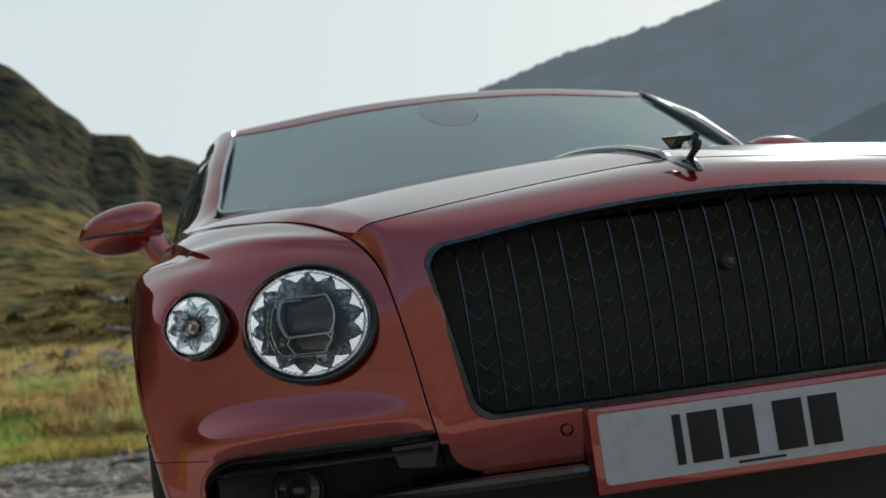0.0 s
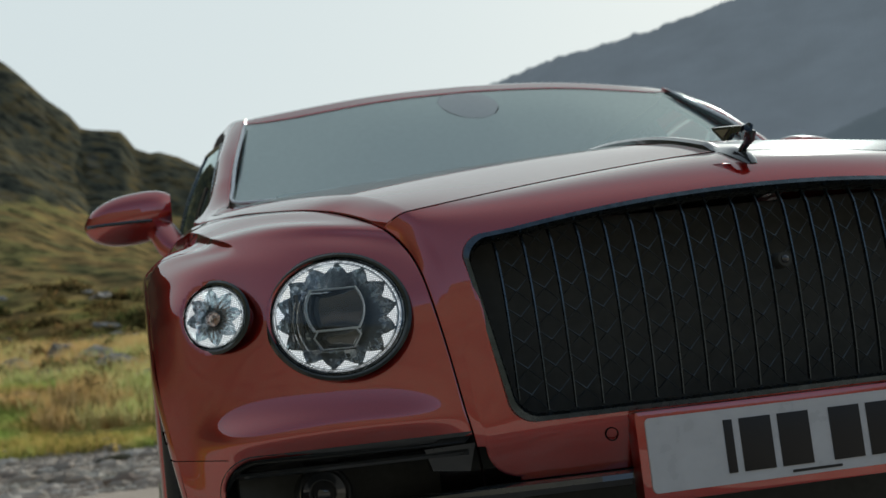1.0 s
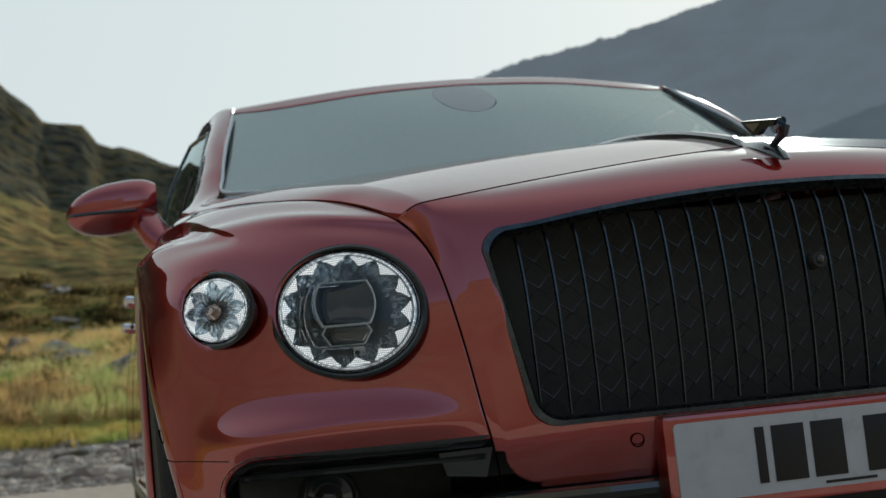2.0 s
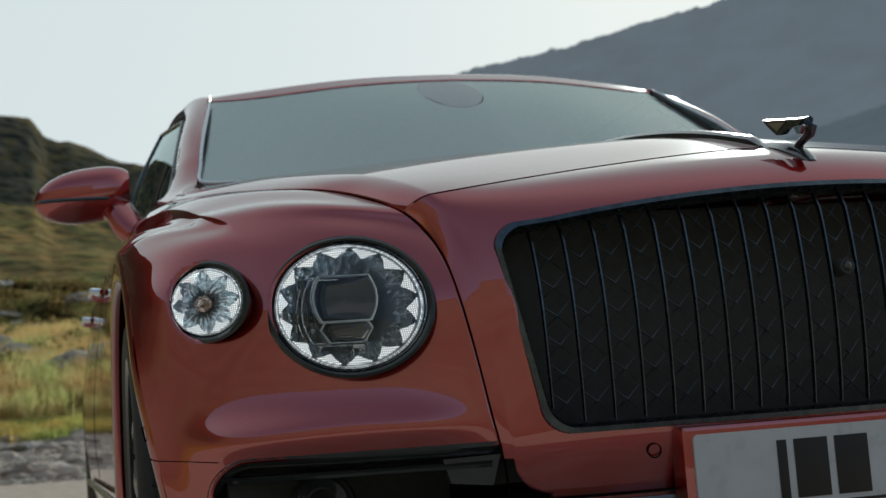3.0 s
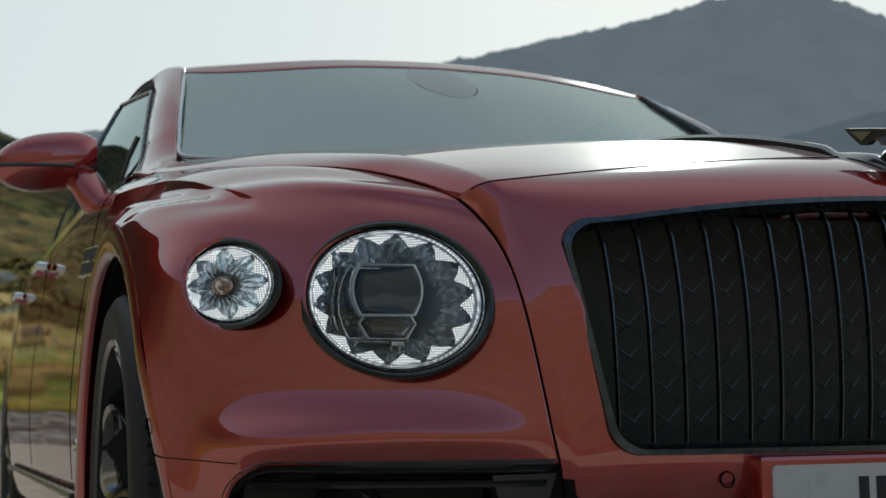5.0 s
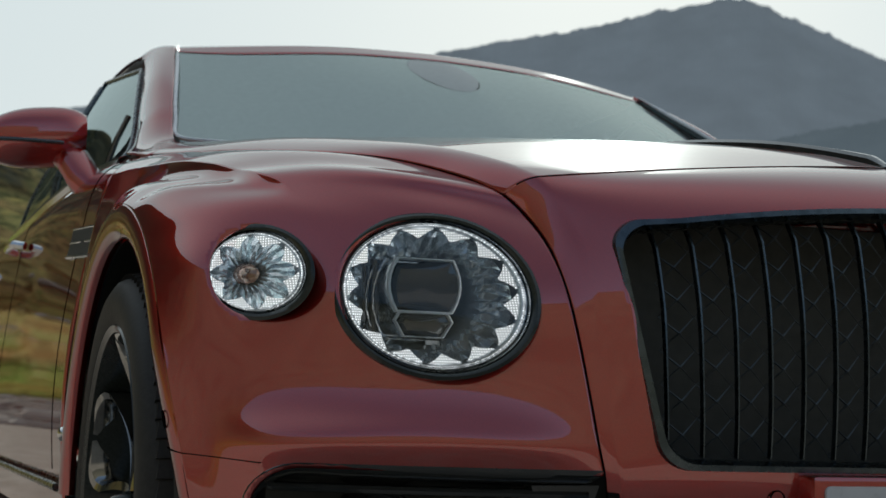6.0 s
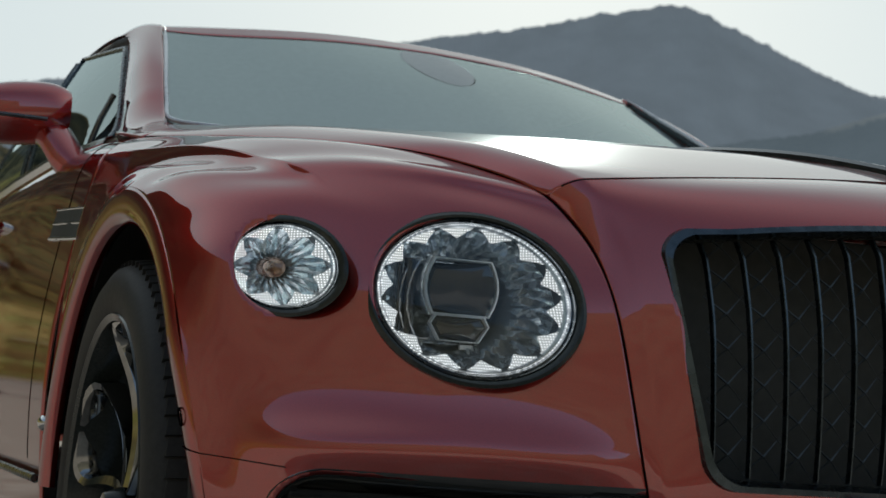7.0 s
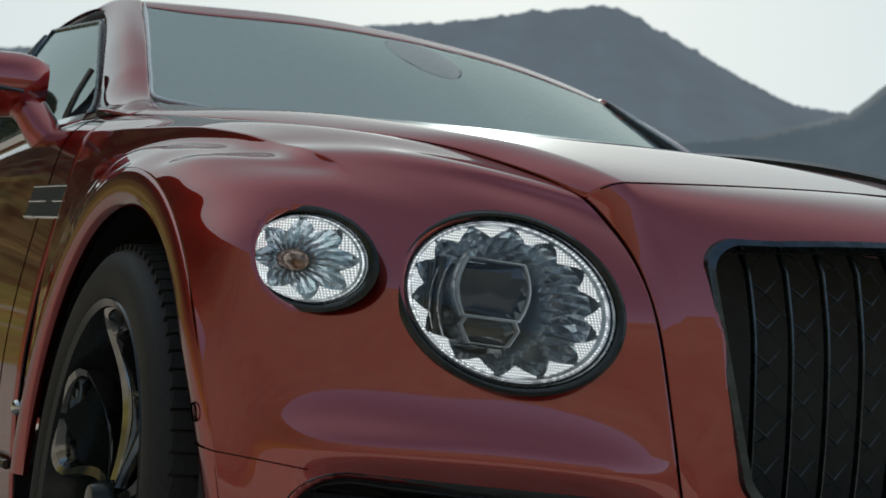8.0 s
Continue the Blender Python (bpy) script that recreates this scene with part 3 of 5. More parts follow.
def rounded_box_hole(x0, x1, z0, z1, r):
    def f(p):
        qx = np.abs(p[:, 0] - (x0 + x1) / 2) - (x1 - x0) / 2 + r
        qz = np.abs(p[:, 2] - (z0 + z1) / 2) - (z1 - z0) / 2 + r
        d = np.hypot(qx.clip(0), qz.clip(0)) + np.minimum(np.maximum(qx, qz), 0) - r
        return np.where(p[:, 1] < 0.6, d, 1.0)
    return f


def grille_outline(shrink=0.0, n=9):
    """The rounded outline of the grille opening in x and z, from the front."""
    def corner(px, pz, r, a0, a1):
        return [(px + r * math.cos(radians(a)), pz + r * math.sin(radians(a))) for a in np.linspace(a0, a1, n)]
    s = shrink
    left = corner(-0.401 + s, 0.530 + s, 0.040, 270, 190) + corner(-0.434 + s, 0.740 - s, 0.038, 175, 105)
    top = [(x, 0.806 - s - 0.165 * x * x) for x in np.linspace(-0.40 + s, 0.40 - s, 27)]
    foot = [(x, 0.490 + s) for x in np.linspace(0.38, -0.38, 25)]
    return left + top + [(-x, z) for x, z in left[::-1]] + foot


def polygon_hole(poly):
    q = np.array(poly)
    a, b = q, np.roll(q, -1, axis=0)

    def f(p):
        xz = p[:, [0, 2]]
        d = b - a
        best = np.full(len(xz), 9.0)
        odd = np.zeros(len(xz), bool)
        for (ax, az), (dx, dz) in zip(a, d):
            u = np.clip(((xz[:, 0] - ax) * dx + (xz[:, 1] - az) * dz) / (dx * dx + dz * dz + 1e-12), 0, 1)
            best = np.minimum(best, np.hypot(xz[:, 0] - ax - u * dx, xz[:, 1] - az - u * dz))
            bz = az + dz
            cross = (az > xz[:, 1]) != (bz > xz[:, 1])
            with np.errstate(divide="ignore", invalid="ignore"):
                xi = ax + (xz[:, 1] - az) * dx / (dz if dz else 1e-12)
            odd ^= cross & (xz[:, 0] < xi)
        return np.where(p[:, 1] < 0.2, np.where(odd, -best, best), 1.0)
    return f


car = thing("car", "shiny metallic red luxury saloon car parked on stony ground", "car")
nose_half = along_rows(crown_rows(NOSE), 300, 60)
hood_half = along_rows(crown_rows(HOOD), 120, 60)


def lower_corner(p):
    """Rounds the two lower corners of the nose panel."""
    dx, dz = np.abs(p[:, 0]) - 0.432, 0.458 - p[:, 2]
    out = 0.052 - np.hypot(dx.clip(0), dz.clip(0))
    return np.where((dx > 0) & (dz > 0), out, np.maximum(0.052 - np.maximum(dx, dz), 0.004))


nose = grid_mesh("nose_panel", full_width(nose_half), PAINT, car, True, [polygon_hole(grille_outline(-0.001)), lower_corner], 0.004)
grid_mesh("bonnet", full_width(hood_half), PAINT, car, True, (), 0.004)
wing_ribs = [[s] + list(w[1:]) + [arch_ring(w[0])] for s, w in zip(SEAM, WING)]
wing_half = along_rows(np.array([wing_row(r, s, 66, 60) for r, s in zip(wing_ribs, SHARP)]), 260, 60)
INTAKE = rounded_box_hole(-0.868, -0.30, 0.05, 0.476, 0.05)
for side in (-1, 1):
    g = wing_half if side < 0 else mirrored(wing_half)
    fl = lambda f: (lambda p: f(p * np.array((-side, 1, 1))))
    grid_mesh("front_wing", g, PAINT, car, side > 0, [fl(ellipse_hole(BIG, -0.004)), fl(ellipse_hole(SMALL, -0.0025)), fl(INTAKE)], 0.004)


# seams between the panels
def seam_line(name, grid_line, normal_line, width=0.0045):
    ribbon(name, grid_line, normal_line, width, GAP, car, 0.0008)


hn, nn_ = grid_normals(full_width(hood_half)), grid_normals(full_width(nose_half))
hw, nw = full_width(hood_half), full_width(nose_half)
seam_line("shut_line", hw[0, 4:-4], -hn[0, 4:-4] * np.sign(hn[0, 4:-4][:, 2:3]) * -1, 0.0020)
for col in (0, -1):
    edge = np.vstack([nw[:, col], hw[1:, col]])
    out = np.vstack([nn_[:, col], hn[1:, col]])
    ref = np.array((-0.7 if col == 0 else 0.7, -0.5, 0.5))
    out = out * np.sign(out @ ref)[:, None]
    seam_line("shut_line", edge, out, 0.0022)


# wheel arch lips and liners
def arch_lip(side):
    bm = bmesh.new()
    loops = []
    for d in np.linspace(2, 178, 90):
        x0 = arch_ring(d)[0]
        prof = ((ARCH_R, x0), (ARCH_R - 0.006, x0 - 0.004), (ARCH_R - 0.020, x0 - 0.006), (ARCH_R - 0.040, x0 - 0.003), (ARCH_R - 0.050, x0 + 0.002), (ARCH_R - 0.053, x0 + 0.008), (ARCH_R - 0.048, x0 + 0.018))
        loops.append([Vector((-side * x, *arch_ring(d, r)[1:])) for r, x in prof])
    ring_strip(bm, loops, False)
    ob = part("arch_lip", bm, PAINT, car)
    ln = bmesh.new()
    loops = [[Vector((-side * x, *arch_ring(d, r)[1:])) for r, x in ((ARCH_R - 0.048, -0.935), (ARCH_R - 0.02, -0.90), (ARCH_R - 0.01, -0.80), (ARCH_R - 0.01, -0.60))] for d in np.linspace(-20, 200, 60)]
    ring_strip(ln, loops, False)
    part("arch_liner", ln, VOID, car)


for side in (-1, 1):
    arch_lip(side)


# side bodywork behind the front wing, in sections along the car
SIDE = (
    (1.36, (-0.814, 1.020), (-0.852, 1.000), (-0.882, 0.975), (-0.905, 0.900), (-0.938, 0.720), (-0.952, 0.520), (-0.935, 0.300)),
    (1.60, (-0.815, 1.048), (-0.866, 1.018), (-0.893, 0.980), (-0.912, 0.900), (-0.940, 0.720), (-0.952, 0.520), (-0.935, 0.300)),
    (2.00, (-0.825, 1.055), (-0.884, 1.020), (-0.905, 0.980), (-0.920, 0.900), (-0.945, 0.720), (-0.955, 0.520), (-0.935, 0.300)),
    (2.80, (-0.830, 1.060), (-0.890, 1.025), (-0.912, 0.980), (-0.925, 0.900), (-0.950, 0.720), (-0.960, 0.520), (-0.935, 0.300)),
    (3.60, (-0.825, 1.070), (-0.890, 1.035), (-0.915, 0.990), (-0.930, 0.900), (-0.958, 0.720), (-0.965, 0.520), (-0.935, 0.300)),
    (4.40, (-0.780, 1.060), (-0.840, 1.020), (-0.870, 0.960), (-0.895, 0.860), (-0.920, 0.700), (-0.925, 0.520), (-0.900, 0.320)),
    (5.10, (-0.620, 1.030), (-0.680, 0.990), (-0.710, 0.930), (-0.740, 0.830), (-0.760, 0.680), (-0.760, 0.520), (-0.740, 0.340)),
)
side_half = loft([[(x, y, z) for x, z in pts] for y, *pts in SIDE], 120, 50)


def rear_arch(p):
    return np.hypot(p[:, 1] - 4.02, p[:, 2] - 0.37) - 0.425


for side in (-1, 1):
    g = side_half if side < 0 else mirrored(side_half)
    grid_mesh("side_panel", g, PAINT, car, side > 0, [rear_arch], 0.004, "red side bodywork with doors")
    # door gaps
    nrm = grid_normals(g)
    nrm *= np.sign(nrm[..., :1]) * side
    ys = g[:, 25, 1]
    for y in (1.52, 2.62, 3.62):
        k = int(np.argmin(np.abs(ys - y)))
        seam_line("shut_line", g[k, 2:44], nrm[k, 2:44], 0.005)
    # lower bright strip and sill
    bm = bmesh.new()
    pts = [(side * 0.962, y, 0.395) for y in np.linspace(1.32, 3.5, 12)]
    tube(bm, pts, 0.008, 8)
    part("side_trim", bm, DARK_CHROME, car)
    bm = bmesh.new()
    box(bm, (side * 0.80 - 0.12, 1.28, 0.16), (side * 0.80 + 0.12, 3.62, 0.34))
    part("sill", bm, VOID, car, bevel=0.02)
    # door handles
    for y in (2.58, 3.58):
        bm = bmesh.new()
        tube(bm, [(side * 0.925, y - 0.11, 0.943), (side * 0.950, y - 0.09, 0.948), (side * 0.953, y, 0.950), (side * 0.950, y + 0.09, 0.948), (side * 0.925, y + 0.11, 0.943)], 0.010, 8)
        part("door_handle", bm, CHROME, car, "polished door handle")
    # wing vent: dark opening with bright slats behind the front wheel
    skin = side_half.reshape(-1, 3)

    def skin_x(y, z):
        return float(skin[np.argmin((skin[:, 1] - y) ** 2 + (skin[:, 2] - z) ** 2), 0])
    bm = bmesh.new()
    ys = np.linspace(1.345, 1.615, 8)
    rows = [[Vector((-side * (skin_x(y, z) - k), y, z + 0.07 * (y - 1.5))) for y in ys] for z, k in ((0.826, -0.01), (0.829, 0.003), (0.858, 0.003), (0.889, 0.003), (0.892, -0.01))]
    ring_strip(bm, rows, False)
    vent = part("wing_vent", bm, VOID, car, "dark wing vent with bright slats")
    for z, rad in ((0.831, 0.0055), (0.860, 0.004), (0.888, 0.0035)):
        bm = bmesh.new()
        tube(bm, [(-side * (skin_x(y, z) - 0.0015), y, z + 0.07 * (y - 1.5)) for y in ys], rad * 0.8, 8)
        part("vent_slat", bm, CHROME, vent)
    bm = bmesh.new()
    bmesh.ops.create_uvsphere(bm, u_segments=14, v_segments=10, radius=0.017, matrix=Matrix.Translation((side * 0.952, 1.345, 0.49)) @ Matrix.Diagonal((0.6, 1.2, 0.8, 1)))
    part("side_badge", bm, CHROME, car, "small bright badge")


# front grille
def nose_y(x, z, grid=nose_half):
    """Depth of the nose panel's skin at a place in front view."""
    p = grid.reshape(-1, 3)
    d = (p[:, 0] + abs(x)) ** 2 + (p[:, 2] - z) ** 2
    k = np.argpartition(d, 16)[:16]
    w = np.exp(-d[k] / (2 * 0.004 ** 2)) + 1e-9
    return float((p[k, 1] * w).sum() / w.sum())


outline = grille_outline()
bm = bmesh.new()
loops = [[], [], [], [], [], []]
for (x, z), (xi, zi), (xo, zo) in zip(outline, grille_outline(0.007), grille_outline(-0.006)):
    y = nose_y(x, z)
    yi = y + 0.004
    loops[0].append(Vector((xo, nose_y(xo, zo) + 0.006, zo)))
    loops[1].append(Vector((x + (xo - x) * 0.85, nose_y(xo, zo) - 0.0085, z + (zo - z) * 0.85)))
    loops[2].append(Vector((x + (xi - x) * 0.25, y - 0.0095, z + (zi - z) * 0.25)))
    loops[3].append(Vector((x + (xi - x) * 0.8, yi - 0.005, z + (zi - z) * 0.8)))
    loops[4].append(Vector((xi, yi, zi)))
    loops[5].append(Vector((xi, yi + 0.05, zi)))
ring_strip(bm, loops)
grille = part("grille", bm, DARK_CHROME, car, "dark grille surround with upright vanes")


def inner_span(x):
    """Bottom and top of the opening at x."""
    o = np.array(grille_outline(0.010))
    zs = []
    for (x0, z0), (x1, z1) in zip(o, np.roll(o, -1, axis=0)):
        if (x0 - x) * (x1 - x) <= 0 and x0 != x1:
            zs.append(z0 + (z1 - z0) * (x - x0) / (x1 - x0))
    return min(zs), max(zs)


def grille_vane(x):
    z0, z1 = inner_span(x)
    bm = bmesh.new()
    loops = []
    for t in np.linspace(0, 1, 14):
        z = z0 + (z1 - z0) * t
        w = 0.0011 + 0.0012 * t
        y = nose_y(x, z) + 0.011 - 0.004 * math.sin(math.pi * t) + 0.006 * max(0, (t - 0.93) / 0.07) ** 2
        prof = ((-w, 0.002), (-w * 0.6, 0.0), (w * 0.6, 0.0), (w, 0.002), (w * 0.8, 0.008), (-w * 0.8, 0.008))
        loops.append([Vector((x + a, y + b, z)) for a, b in prof])
    ring_strip(bm, loops, True, True)
    return part("vane", bm, DARK_CHROME, grille, "upright dark chrome vane")


for k in range(11):
    for s in (-1, 1):
        grille_vane(s * (0.0203 + 0.0405 * k))


def grille_mesh():
    """Crossing bars behind the vanes."""
    bm = bmesh.new()
    pitch, half = 0.040, 0.0405 / 2
    for i in range(-22, 22):
        for j in range(9):
            z = 0.485 + j * pitch + (pitch / 2 if i % 2 else 0)
            for s in (-1, 1):
                pts = []
                for t in np.linspace(0, 1, 5):
                    x, zz = (i + t) * half, z + s * t * pitch / 2
                    shown = 1 - t if i % 2 == 0 else t
                    pts.append(Vector((x, nose_y(x, zz) + 0.027 - 0.007 * shown, zz)))
                if abs(i * half) > 0.44 or not 0.485 < z < 0.80:
                    continue
                tube(bm, pts, [0.0005 + 0.0010 * (1 - t if i % 2 == 0 else t) for t in np.linspace(0, 1, 5)], 4)
    return part("grille_mesh", bm, MESHMAT, grille, "black crossed wire mesh")


grille_mesh()
bm = bmesh.new()
bmesh.ops.create_cone(bm, cap_ends=True, segments=24, radius1=0.013, radius2=0.011, depth=0.03, matrix=Matrix.Translation((0.0, 0.008, 0.686)) @ Matrix.Rotation(radians(90), 4, "X"))
sensor_body = part("grille_sensor", bm, VOID, grille, "round black sensor")
bm = bmesh.new()
bmesh.ops.create_uvsphere(bm, u_segments=16, v_segments=8, radius=0.007, matrix=Matrix.Translation((0.0, -0.006, 0.686)))
part("sensor_lens", bm, LENS, sensor_body)
bm = bmesh.new()
box(bm, (-0.50, 0.16, 0.42), (0.50, 0.20, 0.80))
part("grille_backing", bm, VOID, car, "dark space behind the grille", bevel=0.01)

# parking sensors in the nose
for s in (-1, 1):
    bm = bmesh.new()
    y = nose_y(0.3, 0.454)
    tube(bm, [(s * 0.300 + 0.0095 * math.cos(a), y - 0.0022, 0.4535 + 0.0095 * math.sin(a)) for a in np.linspace(0, 2 * math.pi, 25)[:-1]], 0.0011, 6, True)
    part("parking_sensor", bm, GAP, car, "round parking sensor seam")

# number plate on its red holder
bm = bmesh.new()
box(bm, (-0.274, -0.012, 0.345), (0.274, 0.03, 0.482))
holder = part("plate_holder", bm, PAINT, car, "red number plate holder", bevel=0.006)
bm = bmesh.new()
corner = [(sx_ * 0.252 + 0.008 * math.cos(a), 0.415 + sz_ * 0.0475 + 0.008 * math.sin(a)) for sx_, sz_, a0 in ((1, 1, 0), (-1, 1, 90), (-1, -1, 180), (1, -1, 270)) for a in np.radians(np.linspace(a0, a0 + 90, 7))]
ring_strip(bm, [[Vector((x * k, y, 0.415 + (z - 0.415) * k)) for x, z in corner] for k, y in ((1, -0.009), (1, -0.0152), (0.997, -0.016))], True, True)
plate = part("number_plate", bm, WHITE_PLATE, holder, "white number plate with dark bars")
x = -0.140
for w, gap in ((0.014, 0.011), (0.050, 0.011), (0.050, 0.033), (0.050, 0.011), (0.050, 0)):
    bm = bmesh.new()
    box(bm, (x, -0.0175, 0.3755), (x + w, -0.0155, 0.4545))
    ob = part("plate_bar", bm, BLACK_PRINT, holder, "black bar", bevel=0.0004)
    x += w + gap
bm = bmesh.new()
box(bm, (-0.040, -0.0170, 0.3648), (0.040, -0.0158, 0.3688))
part("plate_bar", bm, BLACK_PRINT, holder, "thin dark bar", bevel=0.0002)


# lamps
def lamp_point(l, a, r, d, side=-1):
    """A point of a lamp: angle, share of its radius, depth behind its face."""
    x, z = r * l["rx"] * math.cos(a), r * l["rz"] * math.sin(a)
    p = Vector((l["c"][0] + x, l["c"][1] + l["sx"] * x + l["sz"] * z - 0.10 * (x * x) + d, l["c"][2] + z))
    if side > 0:
        p.x = -p.x
    return p


def lamp_rings(l, steps, name, mat, parent, side, n=96, label=""):
    bm = bmesh.new()
    loops = [[lamp_point(l, 2 * math.pi * k / n, r, d, side) for k in range(n)] for r, d in steps]
    ring_strip(bm, loops)
    return part(name, bm, mat, parent, label)


def headlight(l, side, teeth, inner, big):
    f = 0.99 if big else 0.925
    body = lamp_rings(l, ((1.045, 0.010), (1.037, -0.003), (0.5 + 0.5 * f, -0.007), (0.975 * f, -0.0055), (0.957 * f, 0.000), (0.950 * f, 0.010), (0.94 * f, 0.03)), "headlight", SEAL, car, side, label="round headlight in a black seal, lit with a ring of white teeth" if big else "small round side lamp with a ring of white teeth")
    l = dict(l, rx=l["rx"] * f, rz=l["rz"] * f)
    lamp_rings(l, ((0.960, 0.012), (0.953, -0.003), (0.944, -0.004), (0.936, 0.000), (0.930, 0.005), (0.924, 0.000), (0.912, -0.001), (0.900, 0.002), (0.894, 0.006), (0.888, 0.001), (0.874, 0.000), (0.860, 0.003), (0.850, 0.008), (0.838, 0.020)), "bezel", SATIN, body, side, label="bright ribbed ring")
    lamp_rings(l, ((0.892, 0.003), (0.891, -0.0022), (0.8885, -0.0022), (0.8875, 0.003)), "light_ring", LAMP_ON, body, side, label="thin lit ring")
    # bowl of cut crystal
    n = teeth * 6
    bm = bmesh.new()
    rng = random.Random(5)
    loops = []
    if big:
        base = [Vector((-side * (-0.666 + 0.050 * math.cos(2 * math.pi * k / n)), 0.290, 0.686 + 0.054 * math.sin(2 * math.pi * k / n))) for k in range(n)]
        for row, t in enumerate((0, 0.16, 0.34, 0.52, 0.72, 1.0)):
            rim = [lamp_point(l, 2 * math.pi * k / n, 0.85 - 0.05 * t, 0.018, side) for k in range(n)]
            cut = (0.0, 0.005, 0.006, 0.005, 0.004, 0.003)[row]
            loops.append([p_ + (q_ - p_) * t + Vector((0, 0.02 * t * (1 - t) + cut * (k % 2 - 0.5) * 2 + cut * 0.5 * rng.uniform(-1, 1), cut * 0.6 * rng.uniform(-1, 1))) for k, (p_, q_) in enumerate(zip(rim, base))])
        loops.append([Vector((v.x * 0.01 + side * 0.666 * 0.99, 0.292, 0.686)) for v in base])
    else:
        for r, d in ((0.87, 0.018), (0.72, 0.026), (0.55, 0.034), (0.38, 0.042), (0.28, 0.048), (0.02, 0.05)):
            loops.append([lamp_point(l, 2 * math.pi * k / n, r + rng.uniform(-0.012, 0.012), d + 0.0035 * (k % 2 - 0.5) * 2 + rng.uniform(-0.0015, 0.0015), side) for k in range(n)])
    ring_strip(bm, loops)
    part("crystal_bowl", bm, CRYSTAL, body, "blue-grey faceted crystal bowl", smooth=False)
    # lit teeth
    for k in range(teeth):
        a0 = 2 * math.pi * (k + (0.5 if big else 0.0)) / teeth + (0.06 if big else math.pi / teeth)
        half = math.pi / teeth * 0.84
        bm = bmesh.new()
        outer = [lamp_point(l, a0 + half * u, 0.850, 0.003, side) for u in np.linspace(-1, 1, 7)]
        low = [lamp_point(l, a0 + half * 0.5 * u, 0.5 * (0.850 + inner), 0.006, side) for u in np.linspace(-1, 1, 7)]
        tip = [lamp_point(l, a0 + half * 0.06 * u, inner, 0.009, side) for u in np.linspace(-1, 1, 7)]
        rim = [lamp_point(l, a0 + half * u, 0.854, 0.024, side) for u in np.linspace(-1, 1, 7)]
        ring_strip(bm, [rim, outer, low, tip], False)
        part("lamp_tooth", bm, LAMP_ON, body, "white lit tooth", smooth=False)
    if big:
        lens_block(body, side)
    else:
        lamp_rings(l, ((0.25, 0.048), (0.23, 0.036), (0.16, 0.031), (0.08, 0.029), (0.005, 0.028)), "bulb", AMBER, body, side, label="amber bulb")
    # clear cover
    lamp_rings(l, ((0.952, 0.002), (0.90, -0.004), (0.7, -0.010), (0.5, -0.015), (0.3, -0.018), (0.1, -0.019), (0.004, -0.0192)), "cover_glass", CLEAR, body, side, label="clear lamp cover").visible_shadow = False
    return body


def lens_loop(pts, bulge, n=6):
    """A closed outline through corner points with bowed flanks."""
    out = []
    m = len(pts)
    for i in range(m):
        (x0, z0), (x1, z1) = pts[i], pts[(i + 1) % m]
        for t in np.linspace(0, 1, n + 1)[:-1]:
            nx, nz = (z1 - z0), -(x1 - x0)
            ln = math.hypot(nx, nz)
            k = bulge[i] * 4 * t * (1 - t)
            out.append((x0 + (x1 - x0) * t + nx / ln * k, z0 + (z1 - z0) * t + nz / ln * k))
    return out


